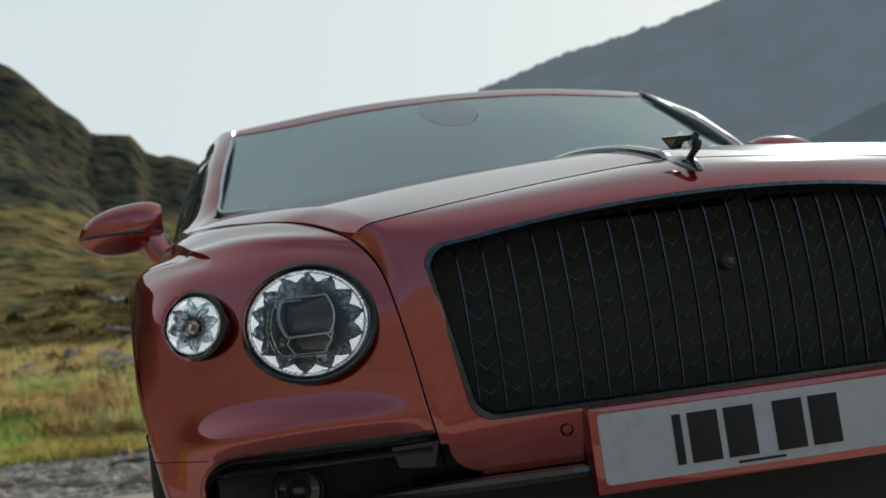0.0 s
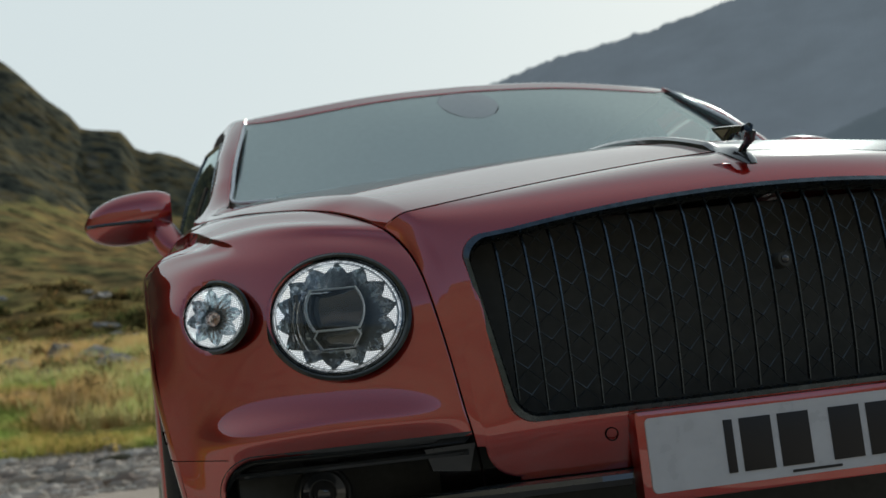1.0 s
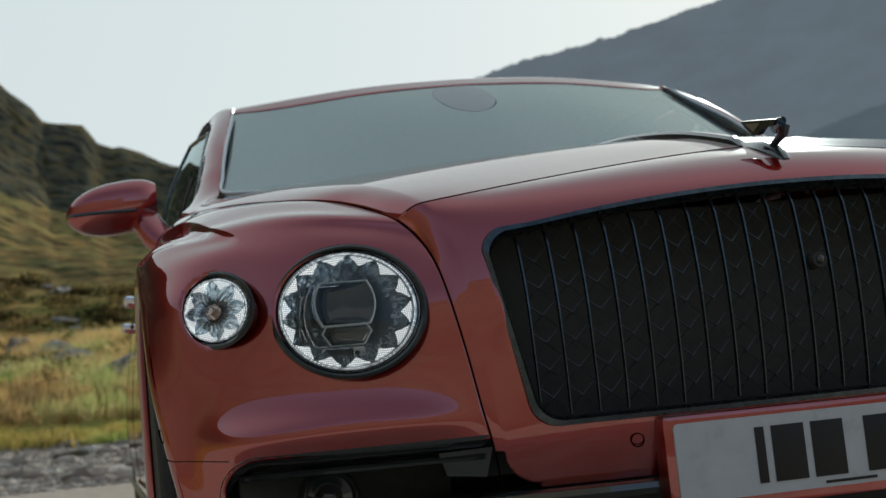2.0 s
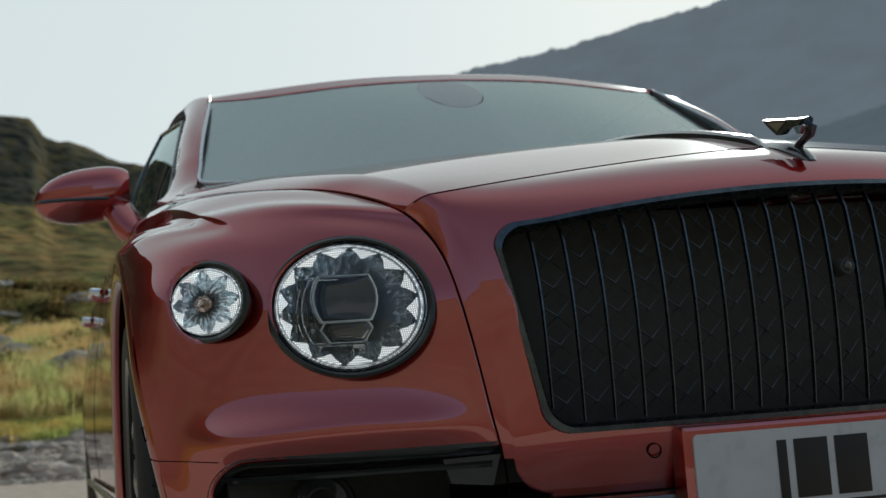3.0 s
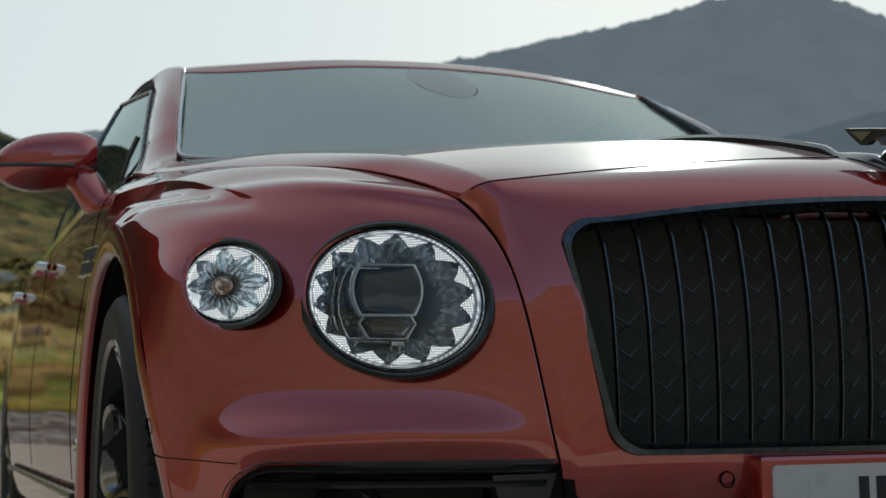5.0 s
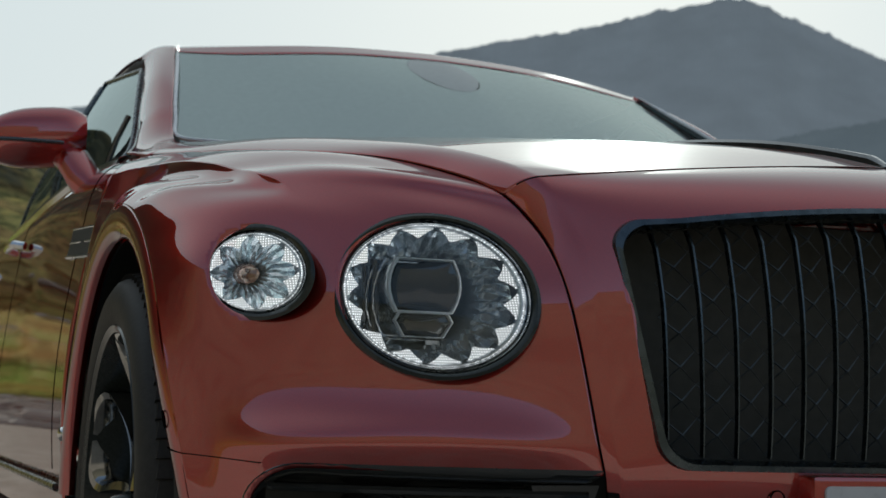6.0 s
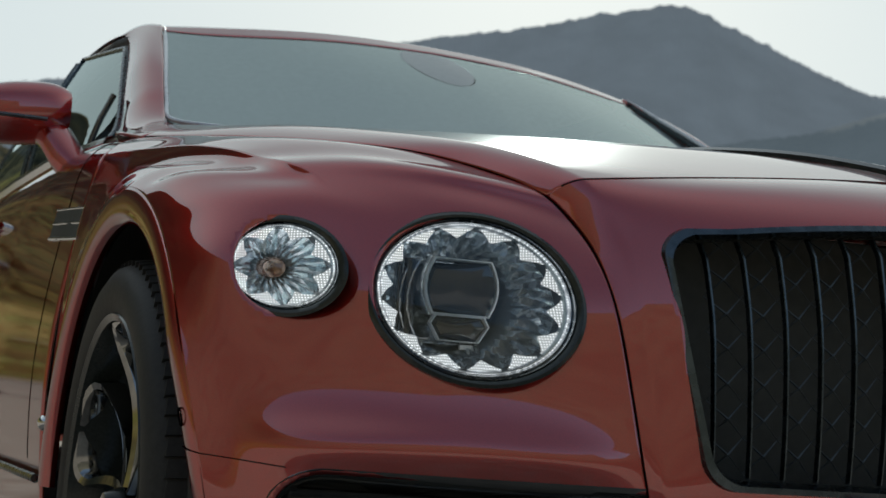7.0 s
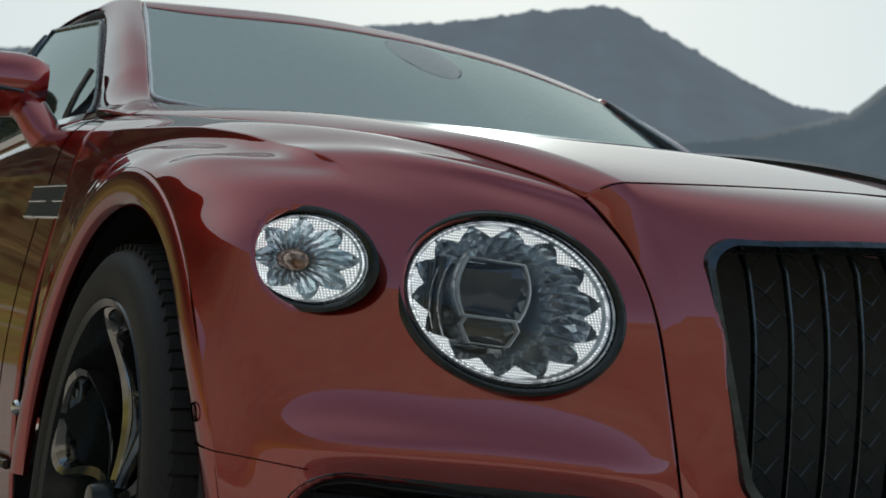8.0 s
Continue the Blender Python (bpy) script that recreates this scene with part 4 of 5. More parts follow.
def lens_block(parent, side):
    """The main projector: a tall lens over a narrow one, in bright frames on a silver barrel."""
    upper = lens_loop(((-0.701, 0.733), (-0.629, 0.733), (-0.629, 0.668), (-0.701, 0.668)), (0.0, -0.0105, 0.0, -0.0105))
    lower = lens_loop(((-0.697, 0.666), (-0.634, 0.666), (-0.628, 0.656), (-0.640, 0.637), (-0.691, 0.637), (-0.703, 0.656)), (0, 0, 0, 0, 0, 0))
    for loop, nm in ((upper, "projector_frame"), (lower, "projector_frame")):
        mx, mz = sum(p[0] for p in loop) / len(loop), sum(p[1] for p in loop) / len(loop)

        def ring(k, y):
            return [Vector((-side * (mx + (x - mx) * k), y, mz + (z - mz) * k)) for x, z in loop]
        bm = bmesh.new()
        ring_strip(bm, [ring(1.050, 0.252), ring(1.045, 0.2445), ring(1.035, 0.2425), ring(0.985, 0.2425), ring(0.970, 0.245), ring(0.960, 0.256)])
        fr = part(nm, bm, FRAME, parent, "bright lens frame")
        bm = bmesh.new()
        ring_strip(bm, [ring(1.12, 0.290), ring(1.11, 0.268), ring(1.085, 0.262), ring(1.085, 0.250), ring(1.06, 0.248)])
        part("projector_barrel", bm, SILVER, parent)
        bm = bmesh.new()
        tilt = lambda k, y: [Vector((v.x, v.y + 0.010 - 0.34 * (-side * v.x - mx), v.z)) for v in ring(k, y)]
        ring_strip(bm, [tilt(0.96, 0.2500), tilt(0.8, 0.2482), tilt(0.6, 0.2467), tilt(0.4, 0.2457), tilt(0.2, 0.2451), tilt(0.01, 0.2449)])
        part("projector_lens", bm, LENS, parent, "dark projector lens")
    # upright glass guides beside the lenses
    for gx, r, z0, z1 in ((-0.7205, 0.0070, 0.642, 0.732), (-0.7330, 0.0035, 0.650, 0.724)):
        bm = bmesh.new()
        steps = np.linspace(z0, z1, 16)
        tube(bm, [Vector((-side * gx, 0.276, z)) for z in steps], [r * (1.0 if i % 2 else 0.95) for i in range(16)], 8)
        part("light_guide", bm, LENS, parent, "upright glass light guide")
    for kx, kz, y in ((1.30, 1.42, 0.262), (1.42, 1.52, 0.272)):
        bm = bmesh.new()
        tube(bm, [Vector((-side * (-0.667 + (x + 0.6655) * kx), y, 0.684 + (z - 0.7005) * kz)) for x, z in upper], 0.0013, 6, True)
        part("barrel_ring", bm, SILVER, parent)
    # pale bar standing for a number plate's reflection in the lamp
    bm = bmesh.new()
    box(bm, (min(side * 0.655, side * 0.620), 0.262, 0.6285), (max(side * 0.655, side * 0.620), 0.266, 0.6340))
    part("plate_reflection", bm, FRAME, parent, "pale bar for a number plate reflected in the lamp")


for side in (-1, 1):
    headlight(BIG, side, 14, 0.73, True)
    headlight(SMALL, side, 8, 0.62, False)


# winged ornament on the nose
def ornament():
    bm = bmesh.new()
    loops = []
    rear = np.vstack([nose_half[nose_half[:, 0, 2] > 0.80][:, 0], hood_half[1:20, 0]])
    for t in np.linspace(0, 1, 22):
        y = 0.062 + 0.165 * t
        w = 0.030 * math.sin(math.pi * min(1.0, 0.06 + t * 1.5) * 0.5) ** 0.6 * (1 - t) ** 0.85 + 0.0006
        h = 0.019 * math.sin(math.pi * min(1.0, 0.05 + t * 2.2) * 0.5) ** 0.7 * (1 - 0.72 * t) * (1 if t < 0.97 else 0.4)
        z0 = float(np.interp(y, rear[:, 1], rear[:, 2])) - 0.001
        loops.append([Vector((-w, y, z0 - 0.004)), Vector((-w * 0.97, y, z0 + h * 0.25)), Vector((-w * 0.6, y, z0 + h * 0.8)), Vector((-w * 0.2, y, z0 + h)), Vector((w * 0.2, y, z0 + h)), Vector((w * 0.6, y, z0 + h * 0.8)), Vector((w * 0.97, y, z0 + h * 0.25)), Vector((w, y, z0 - 0.004))])
    ring_strip(bm, loops, True, True)
    base = part("bonnet_ornament", bm, BLACK_GLOSS, car, "dark chrome winged ornament on a teardrop base")
    bm = bmesh.new()
    stem = [(0, 0.104, 0.868), (0, 0.092, 0.879), (0, 0.074, 0.884), (0, 0.060, 0.888), (0, 0.0545, 0.897), (0, 0.060, 0.906), (0, 0.078, 0.909)]
    tube(bm, stem, [0.010, 0.0062, 0.0062, 0.008, 0.0088, 0.0076, 0.006], 12)
    part("ornament_stem", bm, DARK_CHROME, base)
    for s in (-1, 1):
        bm = bmesh.new()
        pro = ((0.060, 0.911), (0.110, 0.9195), (0.168, 0.9285), (0.156, 0.916), (0.134, 0.8975), (0.120, 0.895), (0.100, 0.904), (0.072, 0.902))
        pro = [(0.060 + (y - 0.060) * 0.82, 0.910 + (z - 0.910) * 0.9) for y, z in pro]
        a = [Vector((s * (0.002 + 0.16 * (y - 0.06)), y, z)) for y, z in pro]
        b = [Vector((s * (0.009 + 0.20 * (y - 0.06)), y + 0.002, z - 0.001)) for y, z in pro]
        ring_strip(bm, [a, b], True, True)
        part("ornament_wing", bm, DARK_CHROME, base, bevel=0.0012)
        bm = bmesh.new()
        tri = ((0.136, 0.9195), (0.097, 0.9125), (0.116, 0.9025))
        ring_strip(bm, [[Vector((s * (0.0085 + lift_ + 0.20 * (y - 0.06)), y + 0.002, z)) for y, z in tri] for lift_ in (0.0, 0.002)], True, True)
        part("wing_inset", bm, SATIN, base)


ornament()

# raised strip along the middle of the bonnet
bm = bmesh.new()
loops = []
centre = [(0.202, 0.8955), (0.24, 0.907), (0.33, 0.931), (0.43, 0.955), (0.55, 0.979), (0.74, 1.009), (0.92, 1.029), (1.15, 1.052), (1.37, 1.074)]
for y, z in curve_eval([(0, a, b) for a, b in centre], 60)[:, 1:]:
    w, h = 0.011, 0.011 * min(1, (y - 0.198) / 0.04) + 0.001
    loops.append([Vector((-w, y, z - 0.004)), Vector((-w * 0.85, y, z + h * 0.6)), Vector((-w * 0.35, y, z + h)), Vector((w * 0.35, y, z + h)), Vector((w * 0.85, y, z + h * 0.6)), Vector((w, y, z - 0.004))])
ring_strip(bm, loops, True, True)
part("bonnet_strip", bm, BLACK_GLOSS, car, "gloss black strip along the bonnet")

# lower bumper: intakes and lip
for side in (-1, 1):
    bm = bmesh.new()
    edge = []
    for a in np.linspace(0, 1, 50):
        t = a * 1.25
        if t < 0.35:
            x, z = -0.874, 0.30 + (0.427 - 0.30) * t / 0.35
        elif t < 0.55:
            q = (t - 0.35) / 0.20 * math.pi / 2
            x, z = -0.819 - 0.055 * math.cos(q), 0.427 + 0.055 * math.sin(q)
        else:
            x, z = -0.819 + (0.819 - 0.498) * (t - 0.55) / 0.70, 0.482
        edge.append((x, z))
    pw = wing_half.reshape(-1, 3)

    def wing_y(x, z):
        d = (pw[:, 0] - x) ** 2 + (pw[:, 2] - max(z, 0.401)) ** 2 + np.where(pw[:, 1] > 0.4, 9, 0)
        k = np.argsort(d)[:4]
        w = 1 / (d[k] + 1e-7)
        return float((pw[k, 1] * w).sum() / w.sum())
    loops = [[], [], [], [], []]
    for x, z in edge:
        y = wing_y(x, z)
        ix, iz = x + (0.66 + x) * -0.06, z - 0.014
        loops[0].append(Vector((-side * (x - 0.002), y + 0.006, z + 0.003)))
        loops[1].append(Vector((-side * x, y - 0.001, z)))
        loops[2].append(Vector((-side * (x + (ix - x) * 0.4), y + 0.002, z - 0.006)))
        loops[3].append(Vector((-side * ix, y + 0.016, iz)))
        loops[4].append(Vector((-side * ix, y + 0.14, iz - 0.02)))
    ring_strip(bm, loops, False)
    intake = part("side_intake", bm, BLACK_GLOSS, car, "gloss black rim of the lower side intake")
    bm = bmesh.new()
    box(bm, (side * 0.68 - 0.165, 0.30, 0.20), (side * 0.68 + 0.165, 0.33, 0.50))
    part("intake_backing", bm, VOID, intake, bevel=0.01)
    # round fog lamp deep in the intake
    bm = bmesh.new()
    fx, fy, fz = side * 0.712, 0.25, 0.410
    loops = [[Vector((fx + r * math.cos(a), fy + d, fz + r * math.sin(a))) for a in np.linspace(0, 2 * math.pi, 41)[:-1]] for r, d in ((0.046, 0.05), (0.044, 0.0), (0.040, -0.005), (0.036, 0.002), (0.034, 0.016), (0.016, 0.026))]
    ring_strip(bm, loops)
    fog = part("fog_lamp", bm, BLACK_GLOSS, intake, "dark round lamp in the intake")
    bm = bmesh.new()
    bmesh.ops.create_uvsphere(bm, u_segments=20, v_segments=12, radius=0.017, matrix=Matrix.Translation((fx, fy + 0.024, fz)) @ Matrix.Diagonal((1, 0.7, 1, 1)))
    part("lamp_lens", bm, LENS, fog)
    # upper bar
    bm = bmesh.new()
    tube(bm, [(side * x, wing_y(-x, 0.45) + 0.035, 0.452) for x in np.linspace(0.50, 0.84, 14)], 0.012, 8, flat=0.5)
    part("intake_bar", bm, BLACK_GLOSS, intake)
    # angular flap beside the nose
    bm = bmesh.new()
    fl = ((0.492, 0.464), (0.566, 0.462), (0.556, 0.428), (0.502, 0.422))
    ring_strip(bm, [[Vector((side * x, wing_y(-x, z) + d, z)) for x, z in fl] for d in (0.05, 0.026)], True, True)
    part("intake_flap", bm, BLACK_GLOSS, intake, "gloss black flap", bevel=0.003)
    # bumper seam running to the wheel arch
    g = wing_half if side < 0 else mirrored(wing_half)
    nrm = grid_normals(g)
    cols = [k for k in range(60, g.shape[1]) if wing_half[12, k, 0] < -0.857]
    line, nr = [], []
    for n_, k in enumerate(cols):
        z = 0.480 + 0.008 * n_ / len(cols)
        at = [np.array([np.interp(z, wing_half[:60, k, 2], src[:60, k, c]) for c in range(3)]) for src in (g, nrm)]
        line.append(at[0])
        nr.append(at[1] * np.sign(at[1] @ np.array((side, -0.6, 0.0))))
    for r, out_ in ((ARCH_R - 0.004, 0.0035), (ARCH_R - 0.012, 0.006), (ARCH_R - 0.020, 0.0068), (ARCH_R - 0.030, 0.0055), (ARCH_R - 0.040, 0.0042)):
        q = arch_ring(math.degrees(math.asin((0.1185 + 0.12 * (ARCH_R - r)) / r)), r)
        line.append(np.array((-side * (q[0] - out_), q[1], q[2])))
        nr.append(np.array((side * 0.99, -0.1, 0.0)))
    seam_line("shut_line", np.array(line), np.array(nr), 0.0018)


bm = bmesh.new()
loops = []
for x in np.linspace(-0.60, 0.60, 61):
    y = 0.008 + 0.30 * abs(x) ** 2.4 + 0.10 * max(0.0, (abs(x) - 0.46) / 0.14) ** 1.6
    k = min(1.0, 0.25 + (0.60 - abs(x)) / 0.16)
    loops.append([Vector((x, y + d, 0.385 + h * k)) for d, h in ((0.05, 0.013), (0.010, 0.012), (0.002, 0.008), (0.0, 0.0), (0.006, -0.009), (0.05, -0.013))])
ring_strip(bm, loops, False)
part("bumper_lip", bm, BLACK_GLOSS, car, "gloss black lower lip")
bm = bmesh.new()
box(bm, (-0.88, 0.22, 0.16), (0.88, 0.30, 0.39))
part("lower_bumper", bm, VOID, car, "dark lower bumper", bevel=0.03)


# cabin glass, pillars, roof
SCREEN_RIBS = (
    ((0, 1.30, 1.050), (-0.30, 1.335, 1.052), (-0.55, 1.425, 1.062), (-0.733, 1.557, 1.085)),
    ((0, 1.55, 1.200), (-0.29, 1.575, 1.195), (-0.54, 1.655, 1.190), (-0.702, 1.748, 1.199)),
    ((0, 1.78, 1.330), (-0.28, 1.80, 1.322), (-0.52, 1.86, 1.305), (-0.664, 1.94, 1.312)),
    ((0, 2.00, 1.440), (-0.27, 2.015, 1.434), (-0.50, 2.06, 1.418), (-0.630, 2.122, 1.414)),
)
screen_half = loft(SCREEN_RIBS, 30, 30)
patch_hole = lambda p: 0.07 * (np.hypot((p[:, 0] + 0.040) / 0.078, (p[:, 2] - 1.351) / 0.064) - 1)
windscreen = grid_mesh("windscreen", full_width(screen_half), SCREEN, car, True, [patch_hole], 0.0, "tinted windscreen")
windscreen.visible_shadow = False
cowl = np.stack([full_width(screen_half)[0] + np.array(o) for o in ((0, 0.004, -0.001), (0, -0.02, -0.010), (0, -0.06, -0.020), (0, -0.12, -0.045))])
grid_mesh("cowl_panel", cowl, PAINT, car, False, (), 0.002)
ROOF_RIBS = (
    ((0, 1.994, 1.436), (-0.27, 2.008, 1.430), (-0.50, 2.052, 1.414), (-0.632, 2.110, 1.408), (-0.665, 2.146, 1.400)),
    ((0, 2.050, 1.4530), (-0.27, 2.065, 1.4470), (-0.50, 2.110, 1.4320), (-0.631, 2.165, 1.425), (-0.676, 2.195, 1.411)),
    ((0, 2.11, 1.4620), (-0.27, 2.125, 1.456), (-0.50, 2.17, 1.442), (-0.630, 2.225, 1.433), (-0.685, 2.25, 1.416)),
    ((0, 2.28, 1.477), (-0.27, 2.29, 1.472), (-0.50, 2.32, 1.458), (-0.628, 2.35, 1.445), (-0.695, 2.37, 1.426)),
    ((0, 2.60, 1.494), (-0.27, 2.60, 1.490), (-0.50, 2.61, 1.476), (-0.630, 2.62, 1.461), (-0.705, 2.63, 1.430)),
    ((0, 3.10, 1.482), (-0.27, 3.10, 1.478), (-0.50, 3.10, 1.466), (-0.625, 3.10, 1.450), (-0.700, 3.10, 1.420)),
    ((0, 3.70, 1.400), (-0.27, 3.70, 1.397), (-0.48, 3.70, 1.385), (-0.60, 3.70, 1.370), (-0.670, 3.70, 1.340)),
    ((0, 4.40, 1.150), (-0.27, 4.40, 1.148), (-0.46, 4.40, 1.14), (-0.60, 4.40, 1.13), (-0.690, 4.40, 1.10)),
    ((0, 5.10, 1.050), (-0.27, 5.10, 1.048), (-0.42, 5.10, 1.045), (-0.55, 5.10, 1.04), (-0.620, 5.10, 1.03)),
)
roof_half = loft(ROOF_RIBS, 90, 36)
top_edge = screen_half[-1][::-1]
for r in range(5):
    for k in range(36):
        x = roof_half[0, k, 0]
        if x > -0.632:
            goal = np.array((x, np.interp(x, top_edge[:, 0], top_edge[:, 1]) - 0.004, np.interp(x, top_edge[:, 0], top_edge[:, 2]) - 0.001))
            roof_half[r, k] += (goal - roof_half[0, k]) * (1 - r / 5) if r else 0
for k in range(36):
    x = roof_half[0, k, 0]
    if x > -0.632:
        roof_half[0, k] = (x, np.interp(x, top_edge[:, 0], top_edge[:, 1]) - 0.004, np.interp(x, top_edge[:, 0], top_edge[:, 2]) - 0.001)
# rounded front edge of the roof, over the top of the glass
header = []
for col in range(screen_half.shape[1]):
    line = screen_half[:, col]
    back = np.r_[0, np.cumsum(np.linalg.norm(np.diff(line[::-1], axis=0), axis=1))]
    reach = 0.072 - 0.040 * (col / (screen_half.shape[1] - 1)) ** 4
    u = np.r_[np.linspace(0, 0.88, 10), 0.92, 0.96, 1.0]
    at = np.stack([np.interp(u * reach, back, line[::-1, c]) for c in range(3)], -1)
    header.append(at + np.array((0, -0.47, 0.88)) * (0.0012 + 0.0022 * u * (reach / 0.072) * np.clip((1 - u) / 0.12, 0, 1))[:, None])
grid_mesh("roof_header", full_width(np.array(header).transpose(1, 0, 2)), PAINT, car, False, (), 0.0, "red front edge of the roof")
rear_opening = lambda p: np.maximum(np.maximum(3.74 - p[:, 1], p[:, 1] - 4.36), np.abs(p[:, 0]) - 0.50)
grid_mesh("roof", full_width(roof_half), PAINT, car, True, [rear_opening], 0.0, "red roof")
pane = full_width(np.array([row[:-4] for row in roof_half if 3.68 < row[0, 1] < 4.42]))
pane[..., 2] -= 0.006
grid_mesh("rear_window", pane, SIDE_GLASS, car, True, (), 0.0, "tinted rear window").visible_shadow = False
for side in (-1, 1):
    # windscreen trim, standing proud of the glass on a black finisher
    path = curve_eval([tuple(q) for q in list(screen_half[0, 16:28:3]) + list(screen_half[0:1, 28]) + list(screen_half[1:2, -1]) + list(screen_half[4::3, -1])], 60)
    lift = np.array((0, -0.50, 0.83)) * (0.003 + 0.016 * np.clip((np.arange(60) - 24) / 14, 0, 1) * np.clip((60 - np.arange(60)) / 30, 0.35, 1))[:, None]
    bm = bmesh.new()
    tube(bm, [Vector((-side * (p[0] + 0.004), p[1] - 0.003, p[2] + 0.004)) for p in path + lift], [0.005 * min(1.0, 0.1 + (59 - i) / 8) for i in range(60)], 8)
    part("screen_trim", bm, FRAME, car, "bright windscreen trim")
    bm = bmesh.new()
    ring_strip(bm, [[Vector((-side * p[0], p[1], p[2])) for p in line[26:]] for line in (path - lift * 0.3, path + lift)], False)
    part("screen_finisher", bm, BLACK_GLOSS, car, "black finisher along the windscreen")
    # front pillar, from the trim to the window edge
    inner = curve_eval([(-0.752, 1.358, 1.043), (-0.744, 1.45, 1.060)] + [r[-1] for r in SCREEN_RIBS], 40)
    outer = curve_eval([(-0.815, 1.36, 1.014), (-0.826, 1.47, 1.034), (-0.815, 1.62, 1.058), (-0.777, 1.77, 1.096), (-0.733, 1.96, 1.23), (-0.688, 2.19, 1.375), (-0.682, 2.30, 1.420)], 40)
    rows = []
    for n_, (a, b) in enumerate(zip(inner, outer)):
        rise = min(1.0, max(0.0, (n_ - 4) / 14)) ** 1.5
        a = a + np.array((0, -0.50, 0.83)) * 0.016 * rise * min(1.0, (40 - n_) / 16)
        t = np.linspace(0, 1, 14)[:, None]
        rows.append(a + (b - a) * t + np.array((-0.35, -0.55, 0.75)) * 0.030 * np.sin(np.pi * t) * rise * min(1.0, 0.35 + (40 - n_) / 22))
    g = np.array(rows)
    grid_mesh("front_pillar", g if side < 0 else mirrored(g), PAINT, car, side < 0, (), 0.006)
    # black strip between the pillar and the window
    start = curve_eval([tuple(p) for p in outer[16:]], 20)
    edge = start + np.array((-0.004, 0.014, -0.010))
    strip = np.stack([start + (edge - start) * t for t in np.linspace(0, 1, 5)], axis=1)
    grid_mesh("pillar_strip", strip if side < 0 else mirrored(strip), BLACK_GLOSS, car, side < 0, (), 0.003)
    # side windows
    for nm, quad in (("side_window", ((-0.800, 1.77, 1.062), (-0.705, 2.205, 1.368), (-0.722, 2.60, 1.412), (-0.845, 2.58, 1.070))), ("side_window", ((-0.848, 2.66, 1.070), (-0.724, 2.68, 1.412), (-0.712, 3.35, 1.380), (-0.838, 3.60, 1.078)))):
        a, b, c, d = (np.array(q) for q in quad)
        u, v = np.meshgrid(np.linspace(0, 1, 14), np.linspace(0, 1, 20), indexing="ij")
        g = (a[None, None] * ((1 - u) * (1 - v))[..., None] + b * (u * (1 - v))[..., None] + c * (u * v)[..., None] + d * ((1 - u) * v)[..., None])
        g[..., 0] -= 0.022 * np.sin(np.pi * u)
        if quad[0][1] < 2:
            front = curve_eval([(-0.810, 1.745, 1.064), (-0.781, 1.80, 1.102), (-0.741, 1.978, 1.226), (-0.695, 2.205, 1.370)], 14)
            g += (front - g[:, 0])[:, None] * ((1 - v) ** 2)[..., None]
        if side > 0:
            g = mirrored(g)
        win = grid_mesh(nm, g, SIDE_GLASS, car, side > 0, (), 0.0, "dark side window")
        win.visible_shadow = False
        bm = bmesh.new()
        loop = [Vector(p) for p in list(g[:, 0]) + list(g[-1, 1:]) + list(g[-2::-1, -1]) + list(g[0, -2:0:-1])]
        tube(bm, loop, 0.006, 8, True)
        part("window_frame", bm, DARK_CHROME, win, "bright window surround")
    bm = bmesh.new()
    tube(bm, [(side * 0.812, 1.93, 1.066), (side * 0.806, 1.93, 1.095), (side * 0.790, 1.93, 1.145), (side * 0.766, 1.93, 1.200)], 0.007, 8)
    part("quarter_light_bar", bm, BLACK_GLOSS, car, "thin black bar in the front side window")
    bm = bmesh.new()
    tube(bm, [(side * 0.806, 1.70, 1.052), (side * 0.846, 2.1, 1.062), (side * 0.852, 2.6, 1.066), (side * 0.846, 3.6, 1.074)], 0.019, 8)
    part("belt_trim", bm, CHROME, car, "polished waistline trim")
    bm = bmesh.new()
    ring_strip(bm, [[Vector((side * (xo - w), y, z)) for y, w in ((2.585, 0.004), (2.675, 0.004), (2.675, 0.04), (2.585, 0.04))] for xo, z in ((0.845, 1.05), (0.812, 1.20), (0.764, 1.33), (0.722, 1.412))], True, True)
    part("door_pillar", bm, BLACK_GLOSS, car, bevel=0.01)


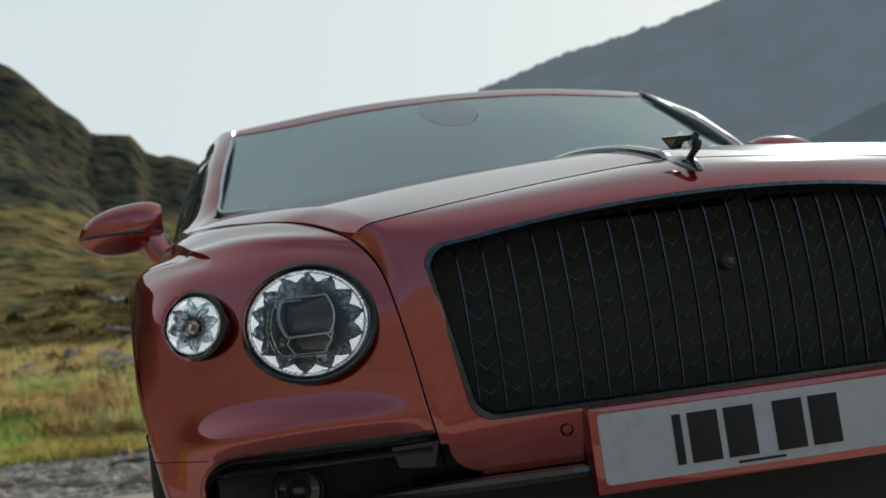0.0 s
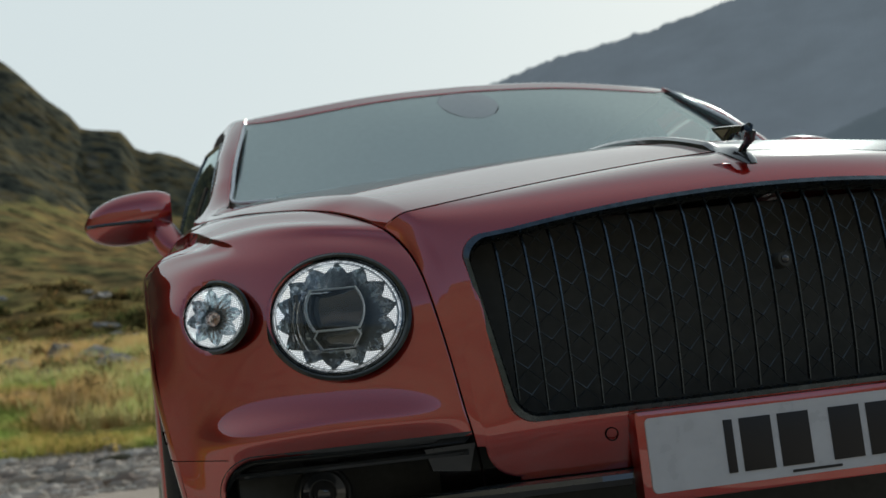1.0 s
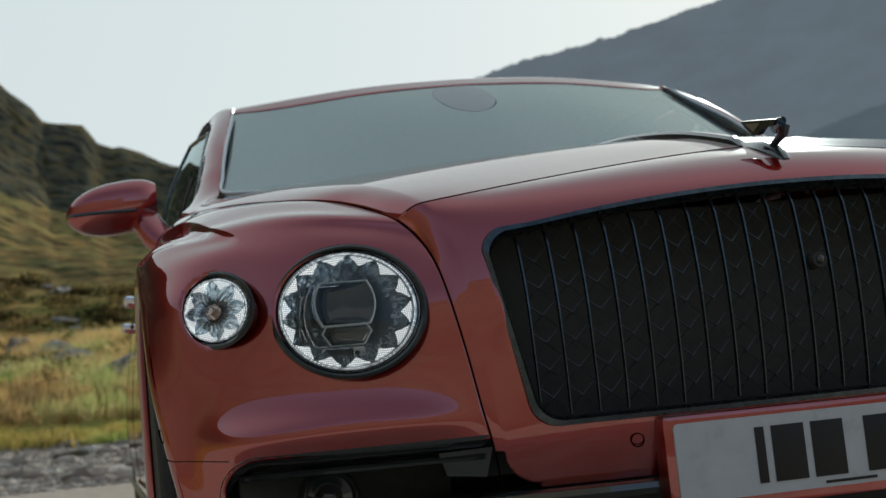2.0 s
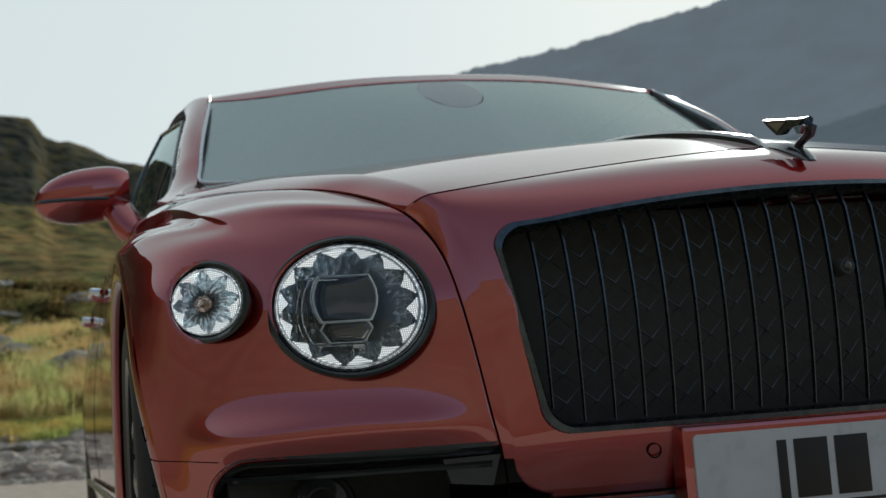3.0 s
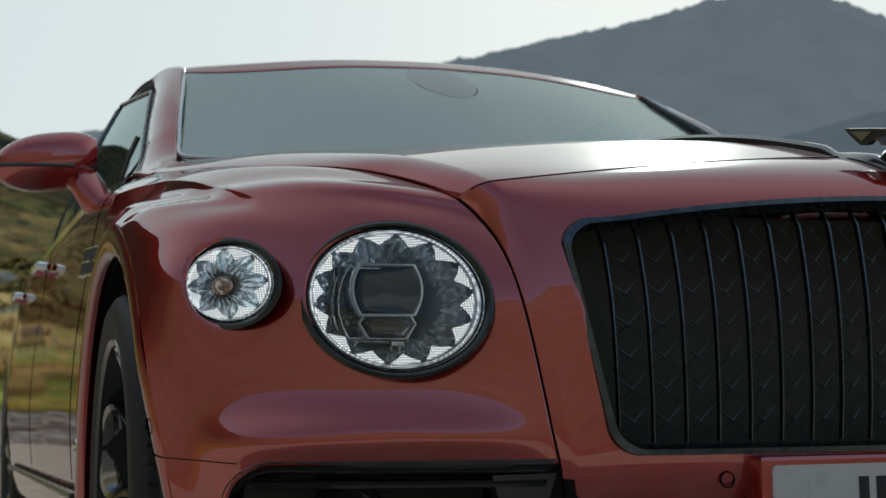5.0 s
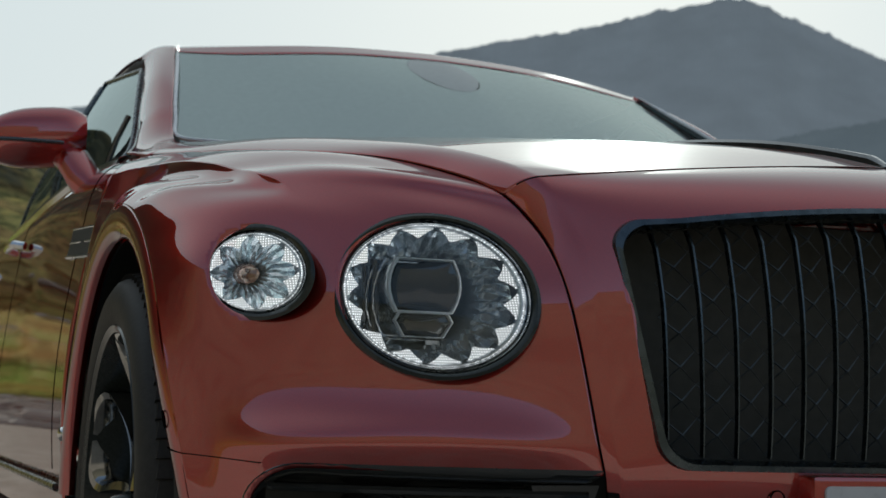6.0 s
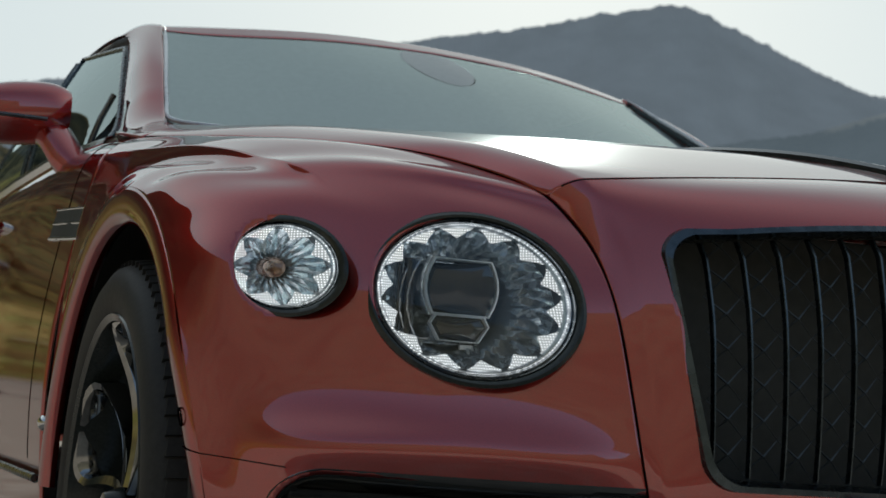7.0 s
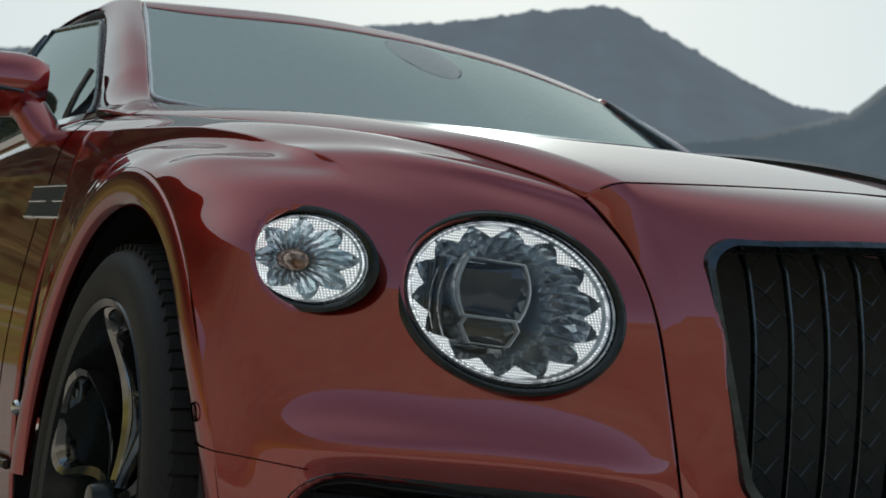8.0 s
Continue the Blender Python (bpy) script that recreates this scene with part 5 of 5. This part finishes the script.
# mirrors
def mirror(side):
    bm = bmesh.new()
    n, loops = 28, []
    for t in np.linspace(0, 1, 20):
        x = -0.868 - 0.228 * t
        k = (max(0.0, 1 - (2 * abs(t - 0.42)) ** 3.2 * 0.85) if t < 0.42 else max(0.0, 1 - ((t - 0.42) / 0.585) ** 2.3)) ** 0.55
        zc = 1.138 - 0.026 * t
        hz, hy = 0.066 * k + 0.001, 0.075 * k + 0.001
        ring = []
        for j in range(n):
            a = 2 * math.pi * j / n
            c, s = math.cos(a), math.sin(a)
            ring.append(Vector((-side * x, 1.90 + hy * math.copysign(abs(c) ** 0.8, c), zc + hz * math.copysign(abs(s) ** 0.85, s))))
        loops.append(ring)
    ring_strip(bm, loops, True, True)
    shell = part("wing_mirror", bm, PAINT, car, "red door mirror housing")
    bm = bmesh.new()
    tube(bm, [(side * 0.858, 1.81, 1.005), (side * 0.872, 1.82, 1.03), (side * 0.892, 1.86, 1.075), (side * 0.915, 1.89, 1.10)], [0.042, 0.044, 0.043, 0.043], 12, flat=0.8)
    part("mirror_arm", bm, PAINT, shell)
    bm = bmesh.new()
    tube(bm, [(side * x, 1.90 - 0.078 * max(0.05, 1 - ((x - 0.95) / 0.165) ** 2) ** 0.45, 1.108) for x in np.linspace(0.92, 1.088, 14)], 0.005, 6)
    part("indicator_strip", bm, BLACK_GLOSS, shell, "dark indicator strip")
    bm = bmesh.new()
    box(bm, (side * 0.975 - 0.085, 1.966, 1.075), (side * 0.975 + 0.085, 1.974, 1.18))
    part("mirror_glass", bm, CHROME, shell, "mirror glass", bevel=0.006)


def oval_sensor(side):
    """Round sensor seam on the lip of the front wheel arch."""
    out = Vector((side * 0.977, 0.086, -0.193)).normalized()
    up = (Vector((0, 0, 1)) - out * out.z).normalized()
    along = out.cross(up)
    bm = bmesh.new()
    tube(bm, [Vector((side * 0.9515, 0.399, 0.528)) + (along * math.cos(a) + up * math.sin(a)) * 0.0105 for a in np.linspace(0, 2 * math.pi, 25)[:-1]], 0.0012, 6, True)
    part("parking_sensor", bm, GAP, car, "round parking sensor seam")


for side in (-1, 1):
    mirror(side)
    oval_sensor(side)


# wheels
def wheel(cx, cy, side):
    R, rim = 0.3700, 0.292
    bm = bmesh.new()
    prof = [(rim - 0.012, 0.125), (rim, 0.135), (0.318, 0.141), (0.340, 0.138), (0.356, 0.128), (0.364, 0.112), (R, 0.085), (R + 0.001, 0.0), (R, -0.085), (0.364, -0.112), (0.34, -0.138), (rim, -0.135), (rim - 0.012, -0.12)]
    n = 96
    ring_strip(bm, [[Vector((side * w, r * math.cos(a), r * math.sin(a))) for r, w in prof] for a in np.linspace(0, 2 * math.pi, n + 1)], False)
    bmesh.ops.remove_doubles(bm, verts=bm.verts[:], dist=1e-6)
    w_ob = part("wheel", bm, RUBBER, car, "black tyre on a polished multi-spoke rim")
    w_ob.location = (cx, cy, WHEEL_Z + 0.009)
    # tread blocks on the shoulder
    for row, (w0, w1) in enumerate(((0.068, 0.116), (0.018, 0.058), (-0.058, -0.018), (-0.116, -0.068))):
        bm = bmesh.new()
        for k in range(84):
            a = 2 * math.pi * (k + 0.5 * (row % 2)) / 84
            da = 2 * math.pi / 84 * 0.43
            q = []
            for r in (0.355, 0.3765):
                for aa, ww in ((a - da, w0), (a + da, w0 + 0.004), (a + da, w1 + 0.004), (a - da, w1)):
                    rr = r - (0.008 if abs(ww) > 0.1 else 0)
                    q.append(bm.verts.new((side * ww, rr * math.cos(aa), rr * math.sin(aa))))
            for f in ((0, 1, 2, 3), (7, 6, 5, 4), (0, 4, 5, 1), (1, 5, 6, 2), (2, 6, 7, 3), (3, 7, 4, 0)):
                bm.faces.new([q[i] for i in f])
        tagged(part("tread", bm, RUBBER, w_ob, smooth=False), kind="stuff")
    # rim barrel
    bm = bmesh.new()
    bar = ((rim + 0.002, 0.128), (rim - 0.004, 0.137), (rim - 0.014, 0.132), (rim - 0.020, 0.110), (rim - 0.032, 0.06), (rim - 0.032, -0.12))
    ring_strip(bm, [[Vector((side * w, r * math.cos(a), r * math.sin(a))) for r, w in bar] for a in np.linspace(0, 2 * math.pi, n + 1)], False)
    bmesh.ops.remove_doubles(bm, verts=bm.verts[:], dist=1e-6)
    part("rim", bm, SEAL, w_ob, "dark wheel rim")
    # five twin spokes, each a long polished loop with an open slot
    for k in range(5):
        a0 = radians(105 + 72 * k)
        line = []
        for t in np.linspace(0, 1, 15):
            line.append((0.030 + 0.198 * t, -0.008 - 0.078 * t ** 1.4))
        for q in np.linspace(-90, 90, 15)[1:-1]:
            line.append((0.228 + 0.054 * abs(math.cos(radians(q))) ** 0.7 - 0.010 * abs(math.sin(radians(q))) * abs(math.cos(radians(q))), 0.086 * math.sin(radians(q))))
        line += [(r, -o) for r, o in line[:15][::-1]]
        bm = bmesh.new()
        loops = []
        for i, (r, o) in enumerate(line):
            before, after = line[max(i - 1, 0)], line[min(i + 1, len(line) - 1)]
            dr, do = after[0] - before[0], after[1] - before[1]
            ln = math.hypot(dr, do)
            nr, no = -do / ln, dr / ln
            t = min(1.0, (r - 0.04) / 0.23)
            wide = 0.0062 + 0.003 * math.sin(math.pi * t) ** 2 + 0.001 * t
            dep = 0.094 + 0.034 * t - 0.022 * math.sin(math.pi * t)
            ring = []
            for w, d in ((-1.25, -0.034), (-1.0, -0.004), (-0.8, 0.002), (0.7, -0.003), (1.0, -0.010), (1.15, -0.034)):
                rr, oo = r + nr * wide * w, o + no * wide * w
                a = a0 - 0.16 * (rr / 0.27) ** 2
                c, sn = math.cos(a), math.sin(a)
                ring.append(Vector((side * (dep + d), rr * c - oo * sn, rr * sn + oo * c)))
            loops.append(ring)
        ring_strip(bm, loops, True, True)
        part("spoke", bm, ALLOY, w_ob, "polished looped twin spoke")
    bm = bmesh.new()
    bmesh.ops.create_cone(bm, cap_ends=True, segments=40, radius1=0.036, radius2=0.026, depth=0.03, matrix=Matrix.Translation((side * 0.112, 0, 0)) @ Matrix.Rotation(radians(90 * side), 4, "Y"))
    part("hub_cap", bm, SEAL, w_ob, "dark hub cap", bevel=0.004)
    bm = bmesh.new()
    bmesh.ops.create_cone(bm, cap_ends=True, segments=60, radius1=0.20, radius2=0.20, depth=0.03, matrix=Matrix.Translation((side * 0.03, 0, 0)) @ Matrix.Rotation(radians(90), 4, "Y"))
    part("brake_disc", bm, DARK_CHROME, w_ob, bevel=0.003)
    bm = bmesh.new()
    loops = [[Vector((side * w, r * math.cos(a), r * math.sin(a))) for r, w in ((0.13, 0.0), (0.13, 0.075), (0.225, 0.075), (0.225, 0.0))] for a in np.linspace(radians(125), radians(190), 14)]
    ring_strip(bm, loops, True, True)
    part("brake_caliper", bm, CALIPER, w_ob, "red brake caliper", bevel=0.005)
    return w_ob


for cy in (WHEEL_Y, 4.02):
    for side in (-1, 1):
        w_ob = wheel(side * 0.810, cy + (0.045 if cy < 2 else 0), side)
        if cy < 2:
            w_ob.rotation_euler.z = radians(-1)

# cabin
bm = bmesh.new()
loops = []
for y, z in ((1.32, 1.02), (1.5, 1.045), (1.75, 1.05), (1.95, 1.03), (2.0, 0.95), (2.0, 0.6)):
    loops.append([Vector((x, y, z - 0.03 * abs(x / 0.7) ** 3)) for x in np.linspace(-0.74, 0.74, 21)])
ring_strip(bm, loops, False)
part("dashboard", bm, TRIM, car, "dark dashboard")
for x in (-0.38, 0.38):
    for y in (2.55, 3.45):
        bm = bmesh.new()
        box(bm, (x - 0.24, y, 0.55), (x + 0.24, y + 0.16, 1.12))
        bmesh.ops.transform(bm, matrix=Matrix.Translation((0, y, 0.55)) @ Matrix.Rotation(radians(-14), 4, "X") @ Matrix.Translation((0, -y, -0.55)), verts=bm.verts)
        seat = part("seat", bm, LEATHER, car, "dark leather seat back", bevel=0.05)
        bm = bmesh.new()
        box(bm, (x - 0.13, y + 0.16, 1.14), (x + 0.13, y + 0.26, 1.30))
        part("headrest", bm, LEATHER, seat, bevel=0.035)
# uncoated oval at the top of the windscreen


def patch_point(x, z):
    """A point of the windscreen."""
    near = [(np.interp(z, col[:, 2], col[:, 0]), np.interp(z, col[:, 2], col[:, 1])) for col in (screen_half[:, k] for k in range(10))]
    return Vector((x, float(np.interp(abs(x), [-q[0] for q in near], [q[1] for q in near])) - 0.0002, z + 0.0004))


bm = bmesh.new()
ring_strip(bm, [[patch_point(-0.040 + 0.079 * k * math.cos(a) * (1 + 0.12 * math.sin(a)), 1.351 + 0.065 * k * math.sin(a)) for a in np.linspace(0, 2 * math.pi, 41)[:-1]] for k in (1.0, 0.8, 0.55, 0.3, 0.01)])
part("clear_oval", bm, BARE, windscreen, "uncoated oval in the windscreen").visible_shadow = False
bm = bmesh.new()
box(bm, (-0.78, 1.35, 0.28), (0.78, 4.3, 0.34))
part("cabin_floor", bm, TRIM, car, bevel=0.01)
bm = bmesh.new()
box(bm, (-0.70, 3.7, 0.4), (0.70, 3.8, 1.10))
part("rear_bulkhead", bm, TRIM, car, bevel=0.01)
liner = full_width(roof_half[3:60, 2:])
liner[..., 2] -= 0.016
FABRIC = material("pale_headliner_cloth", (0.68, 0.67, 0.65), 0.85)
grain(FABRIC, 60.0, (0.64, 0.63, 0.61), (0.74, 0.73, 0.71), 5.0, (0.75, 0.9), 0.2, 0, 0.002)
grid_mesh("headliner", liner, FABRIC, car, False, (), 0.004, "pale cloth headliner")
# dark rails along the roof sides, added to hide the sunlit window frames
for side in (-1, 1):
    bm = bmesh.new()
    tube(bm, [(side * 0.655, 2.15, 1.385), (side * 0.683, 2.30, 1.390), (side * 0.690, 2.60, 1.392), (side * 0.685, 3.10, 1.385)], 0.024, 10)
    part("frame_cover_rail", bm, TRIM, car)
# plain tail
tail = np.array([[(x, 5.10 + 0.05 * math.sin(math.pi * u) * (1 - (x / 0.80) ** 2) + 0.01, 1.03 - 0.70 * u) for x in np.linspace(-0.76, 0.76, 25)] for u in np.linspace(0, 1, 16)])
grid_mesh("tail_panel", tail, PAINT, car, False, (), 0.004, "red tail")


# ---- loose stones, boulders and grass ----
def spot(az, r):
    x, y = r * math.sin(radians(az)), r * math.cos(radians(az))
    return Vector((x, y, land_height(x, y)))


STONE = material("grey_stone", (0.25, 0.24, 0.22), 0.9)
grain(STONE, 3.0, (0.16, 0.15, 0.13), (0.50, 0.47, 0.42), 8.0, None, 0.6, 0.6, 0.05, (0.38, 0.35, 0.31))
BLADE = material("dry_grass_blade", (0.22, 0.18, 0.05), 0.8)
LEAFY = material("green_grass_blade", (0.12, 0.15, 0.03), 0.8)


def island_tint(m, *colors, patch=0.35, share=1.0):
    t = m.node_tree
    g = t.nodes.new("ShaderNodeNewGeometry")
    r = t.nodes.new("ShaderNodeValToRGB")
    while len(r.color_ramp.elements) < len(colors):
        r.color_ramp.elements.new(0.5)
    for k, (e, c) in enumerate(zip(r.color_ramp.elements, colors)):
        e.position, e.color = k / (len(colors) - 1), (*c, 1)
    t.links.new(g.outputs["Random Per Island"], r.inputs["Fac"])
    n = t.nodes.new("ShaderNodeTexNoise")
    n.inputs["Scale"].default_value, n.inputs["Detail"].default_value = patch, 4
    t.links.new(g.outputs["Position"], n.inputs["Vector"])
    tone, mul = t.nodes.new("ShaderNodeValToRGB"), t.nodes.new("ShaderNodeMix")
    while len(tone.color_ramp.elements) < 4:
        tone.color_ramp.elements.new(0.5)
    for e, (p, c) in zip(tone.color_ramp.elements, ((0.36, (0.6, 0.52, 0.52)), (0.46, (1.12, 0.86, 0.74)), (0.54, (1.08, 1.05, 1.0)), (0.64, (0.82, 1.05, 0.8)))):
        e.position, e.color = p, (*c, 1)
    mul.data_type, mul.blend_type = "RGBA", "MULTIPLY"
    mul.inputs["Factor"].default_value = share
    t.links.new(n.outputs["Fac"], tone.inputs["Fac"])
    t.links.new(r.outputs["Color"], mul.inputs["A"])
    t.links.new(tone.outputs["Color"], mul.inputs["B"])
    t.links.new(mul.outputs["Result"], t.nodes["Principled BSDF"].inputs["Base Color"])


def glow_through(m):
    """Lets light through thin blades."""
    t = m.node_tree
    b = t.nodes["Principled BSDF"]
    tr, mix = t.nodes.new("ShaderNodeBsdfTranslucent"), t.nodes.new("ShaderNodeMixShader")
    t.links.new(b.inputs["Base Color"].links[0].from_socket, tr.inputs["Color"])
    mix.inputs["Fac"].default_value = 0.55
    t.links.new(b.outputs["BSDF"], mix.inputs[1])
    t.links.new(tr.outputs["BSDF"], mix.inputs[2])
    t.links.new(mix.outputs["Shader"], t.nodes["Material Output"].inputs["Surface"])


island_tint(BLADE, (0.30, 0.21, 0.09), (0.44, 0.39, 0.17), (0.34, 0.27, 0.12), (0.54, 0.48, 0.26), (0.28, 0.29, 0.11))
island_tint(LEAFY, (0.16, 0.20, 0.05), (0.28, 0.31, 0.09), (0.42, 0.38, 0.15), (0.22, 0.25, 0.07))
glow_through(BLADE)
glow_through(LEAFY)


def rock_mesh(seed, size, flat=0.6):
    rng = random.Random(seed)
    bm = bmesh.new()
    bmesh.ops.create_icosphere(bm, subdivisions=2, radius=1)
    o = Vector((rng.uniform(0, 50), rng.uniform(0, 50), rng.uniform(0, 50)))
    for v in bm.verts:
        k = 1 + 0.45 * noise.noise(v.co * 1.3 + o) + 0.2 * noise.noise(v.co * 3.1 + o)
        v.co = Vector((v.co.x * k * 1.2, v.co.y * k, max(-0.35, v.co.z * k * flat))) * size
    me = bpy.data.meshes.new("boulder")
    bm.to_mesh(me)
    bm.free()
    me.materials.append(STONE)
    return me


ROCKS = [rock_mesh(k, 1.0, 0.5 + 0.1 * k) for k in range(5)]
rng = random.Random(11)
for k in range(46):
    r = rng.uniform(52, 150)
    az = rng.uniform(-8, 4.5)
    ob = tagged(new("boulder", ROCKS[k % 5]), "weathered grey boulder lying in rough grass", "boulder", "boulders on the slope")
    s = rng.uniform(0.25, 0.9) * (1 + r / 140)
    ob.scale = (s, s * rng.uniform(0.7, 1.1), s * rng.uniform(0.6, 1.0))
    ob.location = spot(az, r) - Vector((0, 0, 0.06 * s))
    ob.rotation_euler = (rng.uniform(-0.2, 0.2), rng.uniform(-0.2, 0.2), rng.uniform(0, 6.28))


DARK_STONE = material("dark_mossy_stone", (0.1, 0.1, 0.09), 0.9)
grain(DARK_STONE, 2.0, (0.05, 0.05, 0.045), (0.16, 0.155, 0.14), 8.0, None, 0.6, 0.5, 0.05, (0.10, 0.095, 0.06))
for az, r, size, wide, tall, mat, words in (
        (-4.15, 64, 0.95, 1.5, 1.1, DARK_STONE, "dark mossy outcrop beside the track"), (-5.0, 63, 0.55, 1.8, 0.5, STONE, "pale flat rock beside the track"),
        (-5.9, 57, 0.8, 1.2, 0.8, DARK_STONE, "dark mossy outcrop beside the track"), (-2.6, 88, 1.4, 1.4, 0.9, DARK_STONE, "dark mossy outcrop beside the track"),
        (-4.9, 34.5, 0.34, 1.5, 0.25, STONE, "pale flat slab lying on the gravel"), (-2.9, 40, 0.36, 1.3, 0.7, DARK_STONE, "dark stone at the edge of the gravel"),
        (-6.3, 38, 0.30, 1.4, 0.6, DARK_STONE, "dark stone at the edge of the gravel"), (-1.2, 41, 0.33, 1.2, 0.7, STONE, "grey stone at the edge of the gravel")):
    me = rock_mesh(int(r), size, 0.7)
    me.materials[0] = mat
    ob = tagged(new("boulder", me), words, "boulder")
    ob.scale = (wide, 0.9, tall)
    ob.location = spot(az, r) - Vector((0, 0, 0.05 * size))


def gravel():
    """Loose stones over the parking ground."""
    rng = random.Random(3)
    verts, faces = [], []
    for k in range(7000):
        r, az = rng.uniform(22, 47), rng.uniform(-9.5, 3.5)
        c = spot(az, r)
        s = 0.02 + 0.08 * rng.random() ** 4
        if k % 70 == 0:
            s = rng.uniform(0.10, 0.32)
        b = len(verts)
        n = 6
        for lev, (rad, h) in enumerate(((1.0, -0.1), (0.9, 0.35), (0.45, 0.62))):
            for j in range(n):
                a = 6.283 * j / n + rng.uniform(-0.25, 0.25)
                q = rad * s * rng.uniform(0.75, 1.2)
                verts.append((c.x + q * 1.4 * math.cos(a), c.y + q * math.sin(a), c.z + h * s * rng.uniform(0.8, 1.1)))
        for lev in range(2):
            for j in range(n):
                faces.append((b + lev * n + j, b + lev * n + (j + 1) % n, b + (lev + 1) * n + (j + 1) % n, b + (lev + 1) * n + j))
        faces.append(tuple(b + 2 * n + j for j in range(n)))
    me = bpy.data.meshes.new("gravel")
    me.from_pydata(verts, [], faces)
    m = material("loose_gravel", (0.3, 0.28, 0.26), 0.9)
    island_tint(m, (0.24, 0.20, 0.17), (0.46, 0.40, 0.34), (0.36, 0.31, 0.26), (0.66, 0.61, 0.53), (0.30, 0.26, 0.22), patch=0.2, share=0.1)
    me.materials.append(m)
    tagged(new("gravel", me), "loose grey stones scattered over the ground", "gravel", kind="stuff")


def grass(name, mat, count, r0, r1, tall, seed, label, clump):
    rng = random.Random(seed)
    verts, faces = [], []
    while len(faces) < count:
        r, az = rng.uniform(r0, r1), rng.uniform(-9.5, 5.0)
        x, y = r * math.sin(radians(az)), r * math.cos(radians(az))
        if noise.noise(Vector((x / 4 + seed, y / 4, 0))) < clump:
            continue
        z = land_height(x, y)
        for k in range(14):
            bx, by = x + rng.gauss(0, 0.25), y + rng.gauss(0, 0.25)
            h = tall * rng.uniform(0.4, 1.15)
            lx, ly = rng.gauss(0, 0.3) * h, rng.gauss(0, 0.3) * h
            w = rng.uniform(0.008, 0.02)
            b = len(verts)
            verts += [(bx - w, by, z - 0.05), (bx + w, by, z - 0.05), (bx + lx * 0.4 + w * 0.7, by + ly * 0.4, z + h * 0.6), (bx + lx * 0.4 - w * 0.7, by + ly * 0.4, z + h * 0.6), (bx + lx, by + ly, z + h)]
            faces += [(b, b + 1, b + 2, b + 3), (b + 3, b + 2, b + 4)]
    me = bpy.data.meshes.new(name)
    me.from_pydata(verts, [], faces)
    me.materials.append(mat)
    tagged(new(name, me), label, "grass", kind="stuff")


gravel()
grass("dry_grass", BLADE, 60000, 50, 90, 0.85, 1, "tall dry straw-coloured moor grass", -0.15)
HEATHER = material("dark_heather_leaf", (0.04, 0.045, 0.015), 0.9)
island_tint(HEATHER, (0.07, 0.08, 0.035), (0.15, 0.14, 0.06), (0.09, 0.10, 0.045), (0.20, 0.15, 0.07), patch=0.15)
glow_through(HEATHER)


def heather():
    """Low dark bushes on the slope, of many small leaves."""
    rng = random.Random(8)
    verts, faces = [], []
    for k in range(150):
        r, az = rng.uniform(56, 150), rng.uniform(-9, 4.5)
        c = spot(az, r)
        wide, tall = rng.uniform(0.5, 1.6) * (0.6 + r / 120), rng.uniform(0.35, 0.9) * (0.6 + r / 140)
        for q in range(260):
            a, u, v = rng.uniform(0, 6.283), rng.random() ** 0.5, rng.random()
            p = Vector((wide * u * math.cos(a), wide * 0.7 * u * math.sin(a), tall * (1 - u * u) * v ** 0.4 * rng.uniform(0.7, 1.2)))
            s = rng.uniform(0.05, 0.12) * (0.6 + r / 140)
            b = len(verts)
            for o in range(3):
                verts.append(tuple(c + p + Vector((rng.gauss(0, s), rng.gauss(0, s), rng.gauss(0, s)))))
            faces.append((b, b + 1, b + 2))
    me = bpy.data.meshes.new("heather")
    me.from_pydata(verts, [], faces)
    me.materials.append(HEATHER)
    tagged(new("heather", me), "low dark heather bushes on the moor", "heather", kind="stuff")


heather()
grass("green_grass", LEAFY, 40000, 45, 62, 0.40, 2, "short green grass at the edge of the gravel", -0.05)
